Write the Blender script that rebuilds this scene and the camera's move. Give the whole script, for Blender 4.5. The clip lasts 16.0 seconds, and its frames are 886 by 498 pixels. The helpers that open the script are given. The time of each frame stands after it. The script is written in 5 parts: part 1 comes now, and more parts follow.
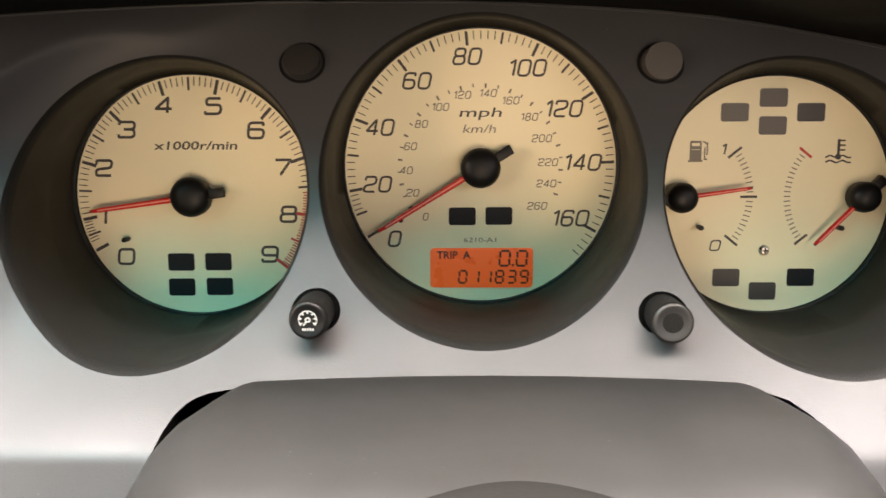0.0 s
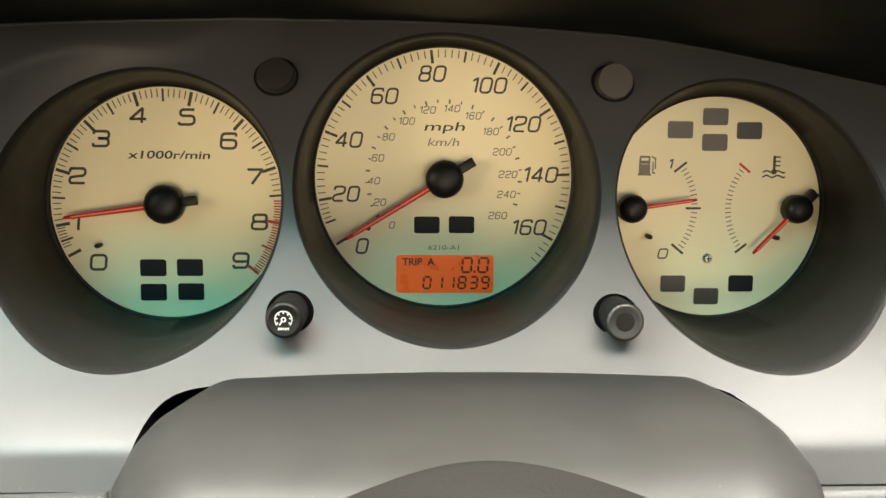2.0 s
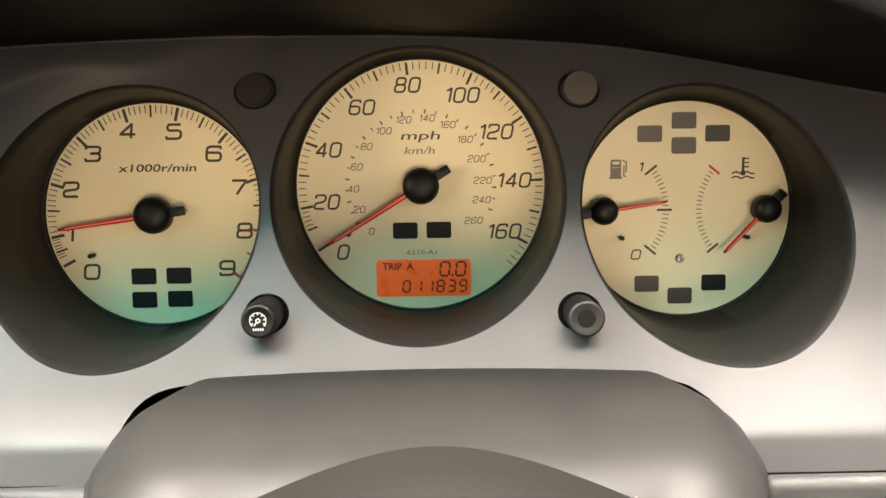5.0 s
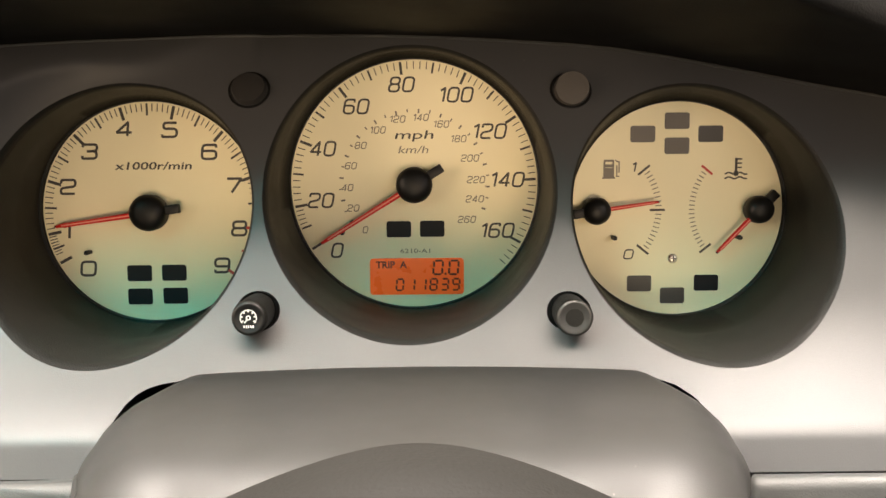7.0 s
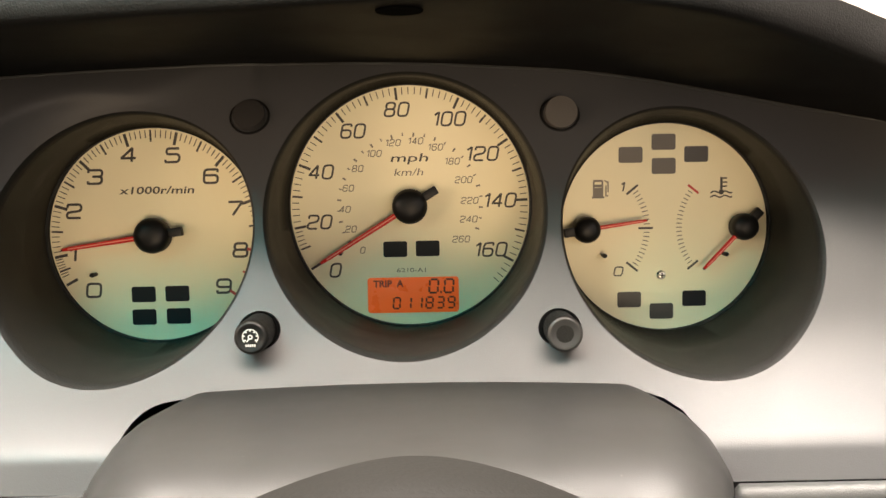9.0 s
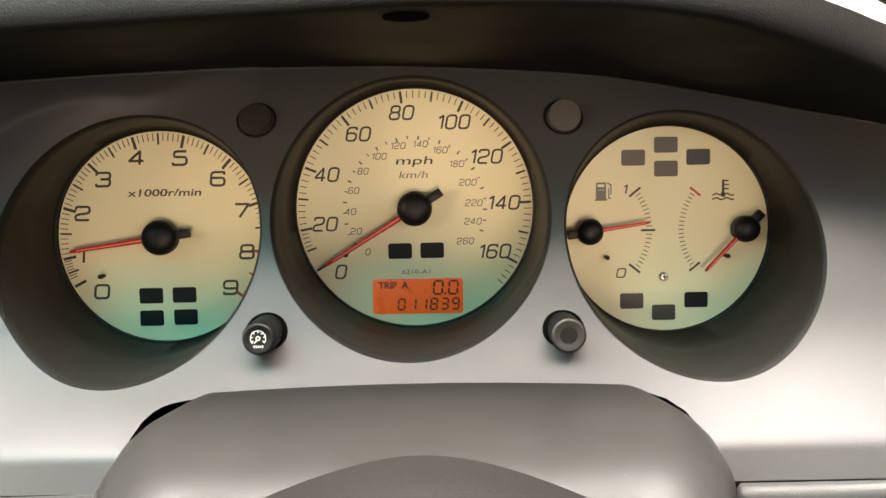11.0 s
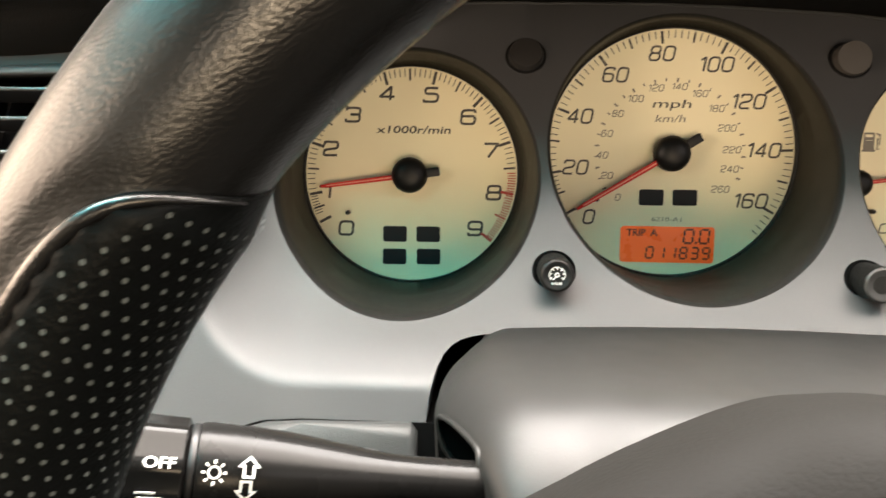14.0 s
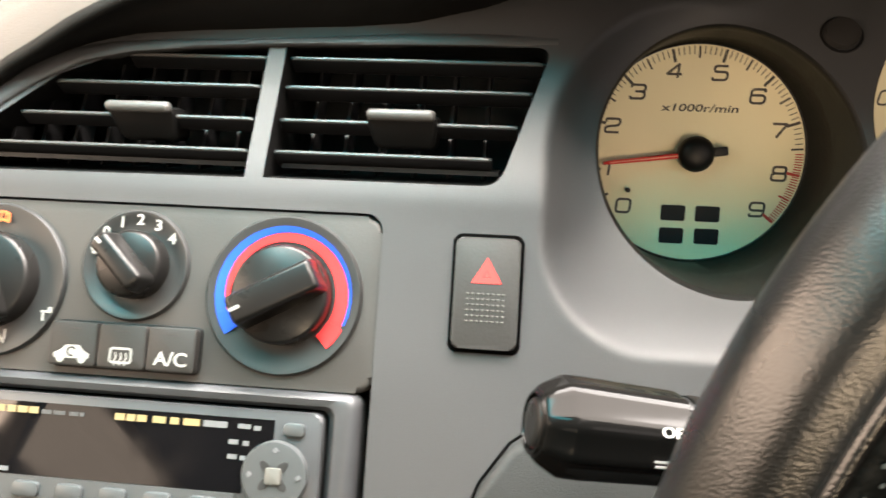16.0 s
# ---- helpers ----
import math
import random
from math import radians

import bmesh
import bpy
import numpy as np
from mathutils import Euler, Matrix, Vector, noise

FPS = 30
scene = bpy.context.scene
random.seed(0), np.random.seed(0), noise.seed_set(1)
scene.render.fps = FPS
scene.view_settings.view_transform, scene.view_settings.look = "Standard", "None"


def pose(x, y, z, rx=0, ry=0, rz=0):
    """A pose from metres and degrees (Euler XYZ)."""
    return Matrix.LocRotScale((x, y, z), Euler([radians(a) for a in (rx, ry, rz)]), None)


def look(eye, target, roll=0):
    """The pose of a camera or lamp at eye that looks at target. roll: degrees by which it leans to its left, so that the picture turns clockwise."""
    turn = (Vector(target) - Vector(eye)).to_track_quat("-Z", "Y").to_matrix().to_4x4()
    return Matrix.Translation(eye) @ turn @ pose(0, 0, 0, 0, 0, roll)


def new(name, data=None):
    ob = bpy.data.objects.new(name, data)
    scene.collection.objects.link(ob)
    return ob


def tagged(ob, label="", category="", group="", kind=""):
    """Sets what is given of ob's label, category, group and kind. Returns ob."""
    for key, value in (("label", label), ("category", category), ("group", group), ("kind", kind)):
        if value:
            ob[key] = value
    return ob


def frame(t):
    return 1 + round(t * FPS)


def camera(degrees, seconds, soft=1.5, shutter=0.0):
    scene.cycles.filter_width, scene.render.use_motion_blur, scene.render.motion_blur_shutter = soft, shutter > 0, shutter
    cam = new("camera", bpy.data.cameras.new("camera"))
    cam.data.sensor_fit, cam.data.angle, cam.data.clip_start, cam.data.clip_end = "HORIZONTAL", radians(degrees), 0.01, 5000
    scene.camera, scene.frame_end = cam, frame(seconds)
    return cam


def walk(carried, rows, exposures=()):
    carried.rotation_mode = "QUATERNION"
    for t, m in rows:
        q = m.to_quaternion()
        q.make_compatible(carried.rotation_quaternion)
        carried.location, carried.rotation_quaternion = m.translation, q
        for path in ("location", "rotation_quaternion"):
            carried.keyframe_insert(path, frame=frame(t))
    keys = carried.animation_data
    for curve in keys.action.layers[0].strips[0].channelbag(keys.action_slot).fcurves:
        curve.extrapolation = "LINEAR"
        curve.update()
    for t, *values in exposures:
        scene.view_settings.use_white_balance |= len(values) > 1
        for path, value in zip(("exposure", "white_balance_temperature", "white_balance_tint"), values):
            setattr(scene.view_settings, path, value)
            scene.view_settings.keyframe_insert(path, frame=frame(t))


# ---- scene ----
cam = camera(59.1, 16.0, soft=1.5, shutter=0.4)
# Dash coordinates (x right, y ahead, z up, the dial faces upright) go into the world by DASH.
SIZE, TILT, EYE = 1.12, -16.0, 0.75
TURN = pose(0, 0, EYE, TILT)
DASH = TURN @ Matrix.Scale(SIZE, 4)
# seconds, eye in dash coordinates, yaw, pitch, roll in degrees
ROWS = [
    (0.0, 0.0094, 0.0158, 0.0099, 1.09, -7.95, -0.23),
    (0.5, 0.0169, 0.0199, 0.0091, 0.14, -8.27, -0.82),
    (1.0, 0.0048, 0.0167, 0.0091, -1.97, -8.44, -0.31),
    (1.5, 0.0086, -0.0033, 0.0099, -2.94, -7.38, -0.06),
    (2.0, 0.0044, 0.0008, 0.0079, -2.46, -6.67, 0.43),
    (2.5, 0.0104, -0.0016, 0.0075, -1.49, -6.03, -0.10),
    (3.0, 0.0125, -0.0046, 0.0077, -1.08, -5.48, -0.52),
    (3.5, 0.0185, -0.0023, 0.0058, -0.89, -5.42, -0.67),
    (4.0, 0.0200, -0.0054, 0.0062, -1.03, -5.45, -0.97),
    (6.5, 0.0252, -0.0120, 0.0047, -0.77, -5.80, -0.23),
    (7.0, 0.0266, -0.0123, 0.0053, -0.44, -5.72, -0.46),
    (7.5, 0.0267, -0.0150, 0.0075, -0.33, -5.45, -0.81),
    (8.0, 0.0296, -0.0207, 0.0072, -0.36, -5.11, -0.98),
    (8.5, 0.0283, -0.0214, 0.0065, -0.52, -4.73, -1.01),
    (9.0, 0.0280, -0.0218, 0.0075, -0.55, -4.55, -1.01),
    (11.5, 0.0253, -0.0253, 0.0086, -0.38, -4.58, -1.01),
    (12.0, 0.0140, -0.0223, 0.0057, 0.15, -4.96, -0.84),
    (12.5, -0.0002, -0.0239, 0.0047, 1.06, -5.48, -0.59),
    (13.0, -0.0187, -0.0222, 0.0027, 1.76, -5.88, -0.16),
    (13.5, -0.0349, -0.0244, 0.0041, 2.92, -6.67, 0.22),
    (14.0, -0.0558, -0.0213, -0.0028, 3.29, -6.73, 0.77),
    (14.5, -0.0780, -0.0129, -0.0060, 4.08, -7.57, 1.42),
    (15.0, -0.1060, -0.0135, -0.0077, 5.22, -8.21, 1.52),
    (15.5, -0.1291, -0.0161, -0.0063, 5.98, -8.87, 1.37),
    (16.0, -0.1548, -0.0306, -0.0060, 6.24, -8.38, 2.05),
]


def aim(yaw, pitch, roll):
    return pose(0, 0, 0, 0, 0, yaw) @ pose(0, 0, 0, 90 + pitch) @ pose(0, 0, 0, 0, 0, roll)


EXPOSURE = [(0.0, 0.0, 6500, 18), (1.1, 0.0, 6500, 17), (1.5, 0.0, 6500, 7), (3.0, 0.0, 6500, 8), (3.5, 0.0, 6750, 13), (9.5, 0.0, 6850, 14), (11.5, 0.0, 6550, 12), (14.5, 0.0, 6500, 13), (15.0, 0.12, 6550, 15), (15.5, 0.02, 6550, 15), (16.0, -0.22, 6550, 14)]
walk(cam, [(t, TURN @ Matrix.Translation(Vector((x, y, z)) * SIZE) @ aim(a, b, c)) for t, x, y, z, a, b, c in ROWS], EXPOSURE)

# ---- light ----
world = bpy.data.worlds.new("world")
scene.world = world
world.use_nodes = True
world.node_tree.nodes["Background"].inputs[0].default_value = (0.80, 0.72, 0.62, 1)
world.node_tree.nodes["Background"].inputs[1].default_value = 0.03


def window_lamp(name, eye, target, w, h, watts, color):
    data = bpy.data.lights.new(name, "AREA")
    data.shape, data.size, data.size_y, data.energy, data.color = "RECTANGLE", w, h, watts, color
    ob = new(name, data)
    ob.matrix_basis = look(eye, target)
    return ob


window_lamp("windscreen_light", (0.02, 0.395, 1.16), (0.02, 0.380, 0.70), 0.82, 0.29, 74.0, (1.0, 0.95, 0.885))
window_lamp("windscreen_upper_light", (-0.04, 0.160, 1.17), (-0.04, 0.155, 0.70), 1.0, 0.27, 37.0, (1.0, 0.90, 0.79))
window_lamp("windscreen_shade_band_light", (-0.43, 0.015, 1.17), (-0.34, 0.16, 0.70), 0.50, 0.11, 5.2, (0.03, 0.88, 0.96))
window_lamp("windscreen_tint_light", (-0.72, -0.24, 1.175), (-0.72, -0.22, 0.70), 0.56, 0.36, 1.4, (0.04, 0.85, 0.90))
window_lamp("windscreen_clear_band_light", (0.28, 0.015, 1.17), (0.24, 0.16, 0.70), 0.40, 0.11, 2.0, (1.0, 0.93, 0.76))
window_lamp("driver_window_light", (0.54, -0.30, 0.95), (0.0, 0.25, 0.72), 0.75, 0.26, 2.5, (1.0, 0.90, 0.84))
window_lamp("rear_left_window_light", (-0.40, -2.04, 0.98), (-0.1, 0.3, 0.7), 0.80, 0.26, 3.5, (1.0, 0.86, 0.68))
window_lamp("rear_right_window_light", (0.25, -2.04, 0.78), (0.05, 0.3, 0.7), 0.62, 0.40, 24.0, (1.0, 0.77, 0.50))
window_lamp("passenger_window_light", (-1.04, 0.02, 0.93), (-0.2, 0.2, 0.7), 1.20, 0.34, 20.0, (1.0, 0.76, 0.56))
# Added lamp, set where the radio's display mirrors it as a tan patch.
window_lamp("display_reflection_light", (-1.04, -1.10, 1.05), (0.0, -1.10, 0.98), 0.56, 0.19, 1.3, (1.0, 0.80, 0.60))


# ---- materials ----
def material(name, color, rough=0.5, metal=0.0, vary=0.12, scale=60.0, bump=0.0, bump_scale=900.0, spec=0.5, coat=0.0, mottle=0.0):
    """Base colour with a coarse and a fine variation, grain as bump."""
    m = bpy.data.materials.new(name)
    m.use_nodes = True
    n, l = m.node_tree.nodes, m.node_tree.links
    b = n["Principled BSDF"]
    b.inputs["Roughness"].default_value, b.inputs["Metallic"].default_value = rough, metal
    b.inputs["Specular IOR Level"].default_value = spec
    b.inputs["Coat Weight"].default_value = coat
    co = n.new("ShaderNodeTexCoord")
    big = n.new("ShaderNodeTexNoise")
    big.inputs["Scale"].default_value, big.inputs["Detail"].default_value = scale, 6
    l.new(co.outputs["Object"], big.inputs["Vector"])
    ramp = n.new("ShaderNodeMix")
    ramp.data_type = "RGBA"
    lo = [c * (1 - vary) for c in color]
    hi = [min(1, c * (1 + vary)) for c in color]
    ramp.inputs["A"].default_value, ramp.inputs["B"].default_value = (*lo, 1), (*hi, 1)
    l.new(big.outputs["Fac"], ramp.inputs["Factor"])
    l.new(ramp.outputs["Result"], b.inputs["Base Color"])
    rr = n.new("ShaderNodeMapRange")
    rr.inputs["From Min"].default_value, rr.inputs["From Max"].default_value = 0.3, 0.7
    rr.inputs["To Min"].default_value, rr.inputs["To Max"].default_value = max(0, rough - 0.06), min(1, rough + 0.06)
    l.new(big.outputs["Fac"], rr.inputs["Value"])
    l.new(rr.outputs["Result"], b.inputs["Roughness"])
    if bump:
        fine = n.new("ShaderNodeTexNoise")
        fine.inputs["Scale"].default_value, fine.inputs["Detail"].default_value = bump_scale, 3
        l.new(co.outputs["Object"], fine.inputs["Vector"])
        bu = n.new("ShaderNodeBump")
        bu.inputs["Strength"].default_value, bu.inputs["Distance"].default_value = bump, 0.0006
        l.new(fine.outputs["Fac"], bu.inputs["Height"])
        l.new(bu.outputs["Normal"], b.inputs["Normal"])
    return m


def leather(name, color, rough, scale, strength):
    """Leather: voronoi pebbles broken by noise, with fine creases."""
    m = material(name, color, rough, vary=0.25, scale=25, spec=0.56)
    n, l = m.node_tree.nodes, m.node_tree.links
    co = n.new("ShaderNodeTexCoord")
    no = n.new("ShaderNodeTexNoise")
    no.inputs["Scale"].default_value, no.inputs["Detail"].default_value = scale * 0.4, 4
    l.new(co.outputs["Object"], no.inputs["Vector"])
    add = n.new("ShaderNodeVectorMath")
    add.operation = "MULTIPLY_ADD"
    add.inputs[1].default_value = (0.0006, 0.0006, 0.0006)
    l.new(no.outputs["Color"], add.inputs[0])
    l.new(co.outputs["Object"], add.inputs[2])
    vo = n.new("ShaderNodeTexVoronoi")
    vo.inputs["Scale"].default_value = scale
    vo.feature = "SMOOTH_F1"
    l.new(add.outputs["Vector"], vo.inputs["Vector"])
    bu = n.new("ShaderNodeBump")
    bu.inputs["Strength"].default_value, bu.inputs["Distance"].default_value = strength, 0.0012
    bu.invert = True
    l.new(vo.outputs["Distance"], bu.inputs["Height"])
    l.new(bu.outputs["Normal"], n["Principled BSDF"].inputs["Normal"])
    return m


def glow(name, color, strength):
    m = material(name, color, 0.3, vary=0.05, scale=90)
    b = m.node_tree.nodes["Principled BSDF"]
    b.inputs["Emission Color"].default_value, b.inputs["Emission Strength"].default_value = (*color, 1), strength
    return m


def dusty(m, scale, amount):
    """Sparse pale specks of dust on a material."""
    n, l = m.node_tree.nodes, m.node_tree.links
    b = n["Principled BSDF"]
    old = b.inputs["Base Color"].links[0].from_socket
    co = n.new("ShaderNodeTexCoord")
    vo = n.new("ShaderNodeTexVoronoi")
    vo.inputs["Scale"].default_value = scale
    l.new(co.outputs["Object"], vo.inputs["Vector"])
    sep = n.new("ShaderNodeSeparateColor")
    l.new(vo.outputs["Color"], sep.inputs[0])
    few = n.new("ShaderNodeMath")
    few.operation, few.inputs[1].default_value = "GREATER_THAN", 1 - amount
    l.new(sep.outputs[0], few.inputs[0])
    near = n.new("ShaderNodeMath")
    near.operation, near.inputs[1].default_value = "LESS_THAN", 0.07
    l.new(vo.outputs["Distance"], near.inputs[0])
    both = n.new("ShaderNodeMath")
    both.operation = "MULTIPLY"
    l.new(few.outputs[0], both.inputs[0])
    l.new(near.outputs[0], both.inputs[1])
    mix = n.new("ShaderNodeMix")
    mix.data_type = "RGBA"
    mix.inputs["B"].default_value = (0.055, 0.052, 0.048, 1)
    l.new(both.outputs[0], mix.inputs["Factor"])
    l.new(old, mix.inputs["A"])
    l.new(mix.outputs["Result"], b.inputs["Base Color"])
    return m


M_FASCIA = material("grey_soft_plastic", (0.0200, 0.0210, 0.0208), 0.52, spec=0.26, vary=0.08, scale=30, bump=0.25, bump_scale=1700)
M_PANEL = material("grey_panel_plastic", (0.0385, 0.0393, 0.0405), 0.50, spec=0.30, vary=0.07, scale=25, bump=0.11, bump_scale=1900)
# The hood's pad in two tones: shaded lining and lip, lit top.
M_BROW = material("shaded_grey_pad", (0.0048, 0.0046, 0.0042), 0.6, spec=0.12, vary=0.12, scale=30, bump=0.35, bump_scale=1500)
M_TOPPAD = material("lit_grey_pad", (0.080, 0.068, 0.060), 0.6, spec=0.25, vary=0.08, scale=30, bump=0.35, bump_scale=1500)
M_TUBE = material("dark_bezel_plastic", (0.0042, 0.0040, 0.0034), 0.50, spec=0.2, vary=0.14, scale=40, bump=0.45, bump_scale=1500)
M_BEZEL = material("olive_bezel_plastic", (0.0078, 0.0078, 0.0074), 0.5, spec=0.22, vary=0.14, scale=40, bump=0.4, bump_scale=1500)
M_DIAL = material("cream_dial_print", (0.755, 0.688, 0.466), 0.6, spec=0.15, vary=0.03, scale=40, bump=0.05)
M_INK = material("dark_brown_ink", (0.045, 0.040, 0.034), 0.6, vary=0.1, scale=300)
M_INK_THIN = material("grey_brown_ink", (0.16, 0.14, 0.11), 0.6, vary=0.1, scale=300)
M_RED = material("red_needle", (0.50, 0.012, 0.008), 0.4, spec=0.15, vary=0.1, scale=200)
M_NEEDLELINE = material("pale_red_line", (0.72, 0.26, 0.20), 0.4, spec=0.2, vary=0.08, scale=200)
M_REDINK = material("red_ink", (0.46, 0.045, 0.03), 0.6, vary=0.1, scale=300)
M_BLACK = material("satin_black_plastic", (0.0052, 0.0052, 0.0052), 0.42, spec=0.22, vary=0.15, scale=120, bump=0.08)
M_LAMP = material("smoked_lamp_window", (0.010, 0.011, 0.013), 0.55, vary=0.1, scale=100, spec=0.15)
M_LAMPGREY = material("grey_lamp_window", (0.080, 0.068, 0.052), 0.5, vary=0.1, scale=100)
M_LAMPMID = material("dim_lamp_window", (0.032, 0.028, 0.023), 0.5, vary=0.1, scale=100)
M_LCD = glow("orange_display", (0.70, 0.10, 0.015), 0.34)
M_LCDINK = material("display_segments", (0.05, 0.012, 0.006), 0.4, vary=0.05)
# Column and hub are darkened: the shade over them is in the colour.
M_COLUMN = material("shaded_column_plastic", (0.0100, 0.0099, 0.0094), 0.46, spec=0.17, vary=0.06, scale=30, bump=0.06, bump_scale=1900)
M_HUB = material("shaded_hub_vinyl", (0.0046, 0.0044, 0.0039), 0.7, spec=0.05, vary=0.06, scale=30, bump=0.35, bump_scale=700)
M_RIM = leather("black_leather", (0.004, 0.004, 0.0038), 0.30, 2000, 0.085)
M_GRIP = material("perforated_leather", (0.0028, 0.0034, 0.0034), 0.42, spec=0.08, vary=0.2, scale=60, bump=0.25, bump_scale=1400)
M_SKY = glow("pale_daylight", (0.70, 0.61, 0.53), 0.16)
M_ARM = material("satin_black_plastic_arm", (0.004, 0.0038, 0.0036), 0.27, spec=0.09, vary=0.1, scale=60)
# Paler than the tab's body: light on its top put into the colour.
M_TABCAP = material("lit_grey_tab", (0.060, 0.059, 0.057), 0.38, spec=0.4, vary=0.1, scale=80)
M_WHITE = material("white_print", (0.42, 0.41, 0.39), 0.5, vary=0.05, scale=200)
M_GLOSS = material("gloss_black_plastic", (0.004, 0.0038, 0.0036), 0.11, spec=0.085, vary=0.1, scale=60)
dusty(M_COLUMN, 260, 0.10)
dusty(M_PANEL, 160, 0.03)
dusty(M_TUBE, 200, 0.03)
M_CAP = material("grey_cap", (0.026, 0.0255, 0.0245), 0.5, spec=0.25, vary=0.08, scale=100, bump=0.1)
M_PLATE = material("grey_control_plate", (0.035, 0.0342, 0.0325), 0.45, spec=0.3, vary=0.05, scale=40, bump=0.12, bump_scale=1500)
M_DISH = material("dark_dish", (0.019, 0.020, 0.020), 0.42, spec=0.35, vary=0.08, scale=80)
M_SLAT = material("vent_slat_black", (0.0048, 0.0048, 0.0052), 0.38, spec=0.22, vary=0.1, scale=80)
# Pale tone paints the highlight along each slat's front edge.
M_SLATEDGE = material("slat_edge_highlight", (0.055, 0.055, 0.055), 0.32, spec=0.4, vary=0.15, scale=80)
M_VANE = material("grey_vane", (0.016, 0.016, 0.017), 0.40, spec=0.25, vary=0.1, scale=80)
M_HEATPRINT = material("grey_white_print", (0.23, 0.23, 0.22), 0.5, vary=0.06, scale=200)
M_PRINT = material("dim_white_print", (0.10, 0.105, 0.11), 0.5, vary=0.1, scale=200)
M_KEYPALE = material("pale_key_plastic", (0.085, 0.085, 0.078), 0.42, vary=0.06, scale=60)
M_BLUE = material("blue_print", (0.016, 0.070, 0.44), 0.55, spec=0.08, vary=0.05, scale=100)
M_REDRING = material("red_print", (0.75, 0.035, 0.035), 0.55, spec=0.08, vary=0.05, scale=100)
M_TRI = material("red_triangle_print", (0.42, 0.028, 0.024), 0.5, vary=0.05, scale=100)
M_TRILINE = material("dark_red_print", (0.16, 0.02, 0.018), 0.5, vary=0.05, scale=100)
M_ORANGE = material("orange_print", (0.42, 0.10, 0.022), 0.45, vary=0.05, scale=100)
M_SILVER = material("silver_radio_plastic", (0.058, 0.061, 0.065), 0.38, metal=0.4, vary=0.05, scale=60)
M_GREYKEY = material("grey_radio_key", (0.040, 0.045, 0.047), 0.42, vary=0.05, scale=60)
M_GOLD = material("gold_print", (0.20, 0.155, 0.075), 0.4, vary=0.05, scale=100)
M_GLASS = material("black_display_glass", (0.003, 0.003, 0.0035), 0.05, vary=0.1, scale=40)
M_DOT = material("pale_perforation", (0.080, 0.092, 0.088), 0.6, vary=0.2, scale=500)
M_STIPPLE = material("pale_stipple", (0.075, 0.078, 0.072), 0.7, spec=0.1, vary=0.1, scale=500)
M_KNOB = material("gloss_black_knob", (0.008, 0.0076, 0.0072), 0.30, spec=0.22, vary=0.1, scale=80)
# Paler copy for the raised plug: the light it catches is painted in.
M_PLUGLIT = material("lit_grey_plug", (0.050, 0.046, 0.041), 0.55, spec=0.2, vary=0.08, scale=100, bump=0.1)
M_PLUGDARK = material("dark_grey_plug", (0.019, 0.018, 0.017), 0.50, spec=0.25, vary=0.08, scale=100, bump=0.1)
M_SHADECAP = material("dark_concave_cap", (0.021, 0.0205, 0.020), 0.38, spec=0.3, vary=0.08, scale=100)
M_VOID = material("matt_black", (0.0012, 0.0012, 0.0012), 0.9, vary=0.1, spec=0.02)
M_STEEL = material("zinc_screw", (0.5, 0.49, 0.46), 0.3, metal=1.0, vary=0.1, scale=300)
M_CABIN = material("grey_cabin_trim", (0.03, 0.027, 0.024), 0.8, vary=0.1, scale=8, bump=0.2, bump_scale=200)
M_DOORTRIM = material("tan_door_trim", (0.36, 0.275, 0.20), 0.7, vary=0.1, scale=8, bump=0.2, bump_scale=200)
M_CARPET = material("dark_carpet", (0.018, 0.017, 0.016), 0.95, vary=0.2, scale=20, bump=0.5, bump_scale=400)


# ---- mesh helpers (dash coordinates) ----
def thing(name, at, label, category, group="", kind=""):
    ob = new(name)
    ob.empty_display_size = 0.02
    ob.location = DASH @ Vector(at)
    return tagged(ob, label, category, group, kind)


def part(name, bm, mat, parent=None, label="", smooth=35, raw=False):
    """Links a bmesh as one mesh object under a thing or a part."""
    if not raw:
        bm.transform(DASH)
    bmesh.ops.recalc_face_normals(bm, faces=bm.faces)
    me = bpy.data.meshes.new(name)
    bm.to_mesh(me)
    bm.free()
    co = np.empty(len(me.vertices) * 3)
    me.vertices.foreach_get("co", co)
    co = co.reshape(-1, 3)
    mid = (co.min(0) + co.max(0)) / 2
    me.vertices.foreach_set("co", (co - mid).ravel())
    me.shade_smooth()
    me.set_sharp_from_angle(angle=radians(smooth or 22))
    me.update()
    me.materials.append(mat)
    ob = new(name, me)
    ob.location = mid
    if parent:
        ob.parent = parent
        ob.matrix_parent_inverse = Matrix.Translation(-Vector(parent.location))
    if label:
        ob["label"] = label
    return ob


def box(cx, cy, cz, sx, sy, sz, r=0.0, seg=2, turn=None):
    bm = bmesh.new()
    bmesh.ops.create_cube(bm, size=1, matrix=Matrix.Diagonal((sx, sy, sz, 1)))
    if r:
        bmesh.ops.bevel(bm, geom=bm.edges[:], offset=r, segments=seg, profile=0.5, affect="EDGES")
    bm.transform(Matrix.Translation((cx, cy, cz)) @ (turn or Matrix()))
    return bm


def merge(*bms):
    out = bmesh.new()
    for b in bms:
        me = bpy.data.meshes.new("tmp")
        b.to_mesh(me)
        b.free()
        out.from_mesh(me)
        bpy.data.meshes.remove(me)
    return out


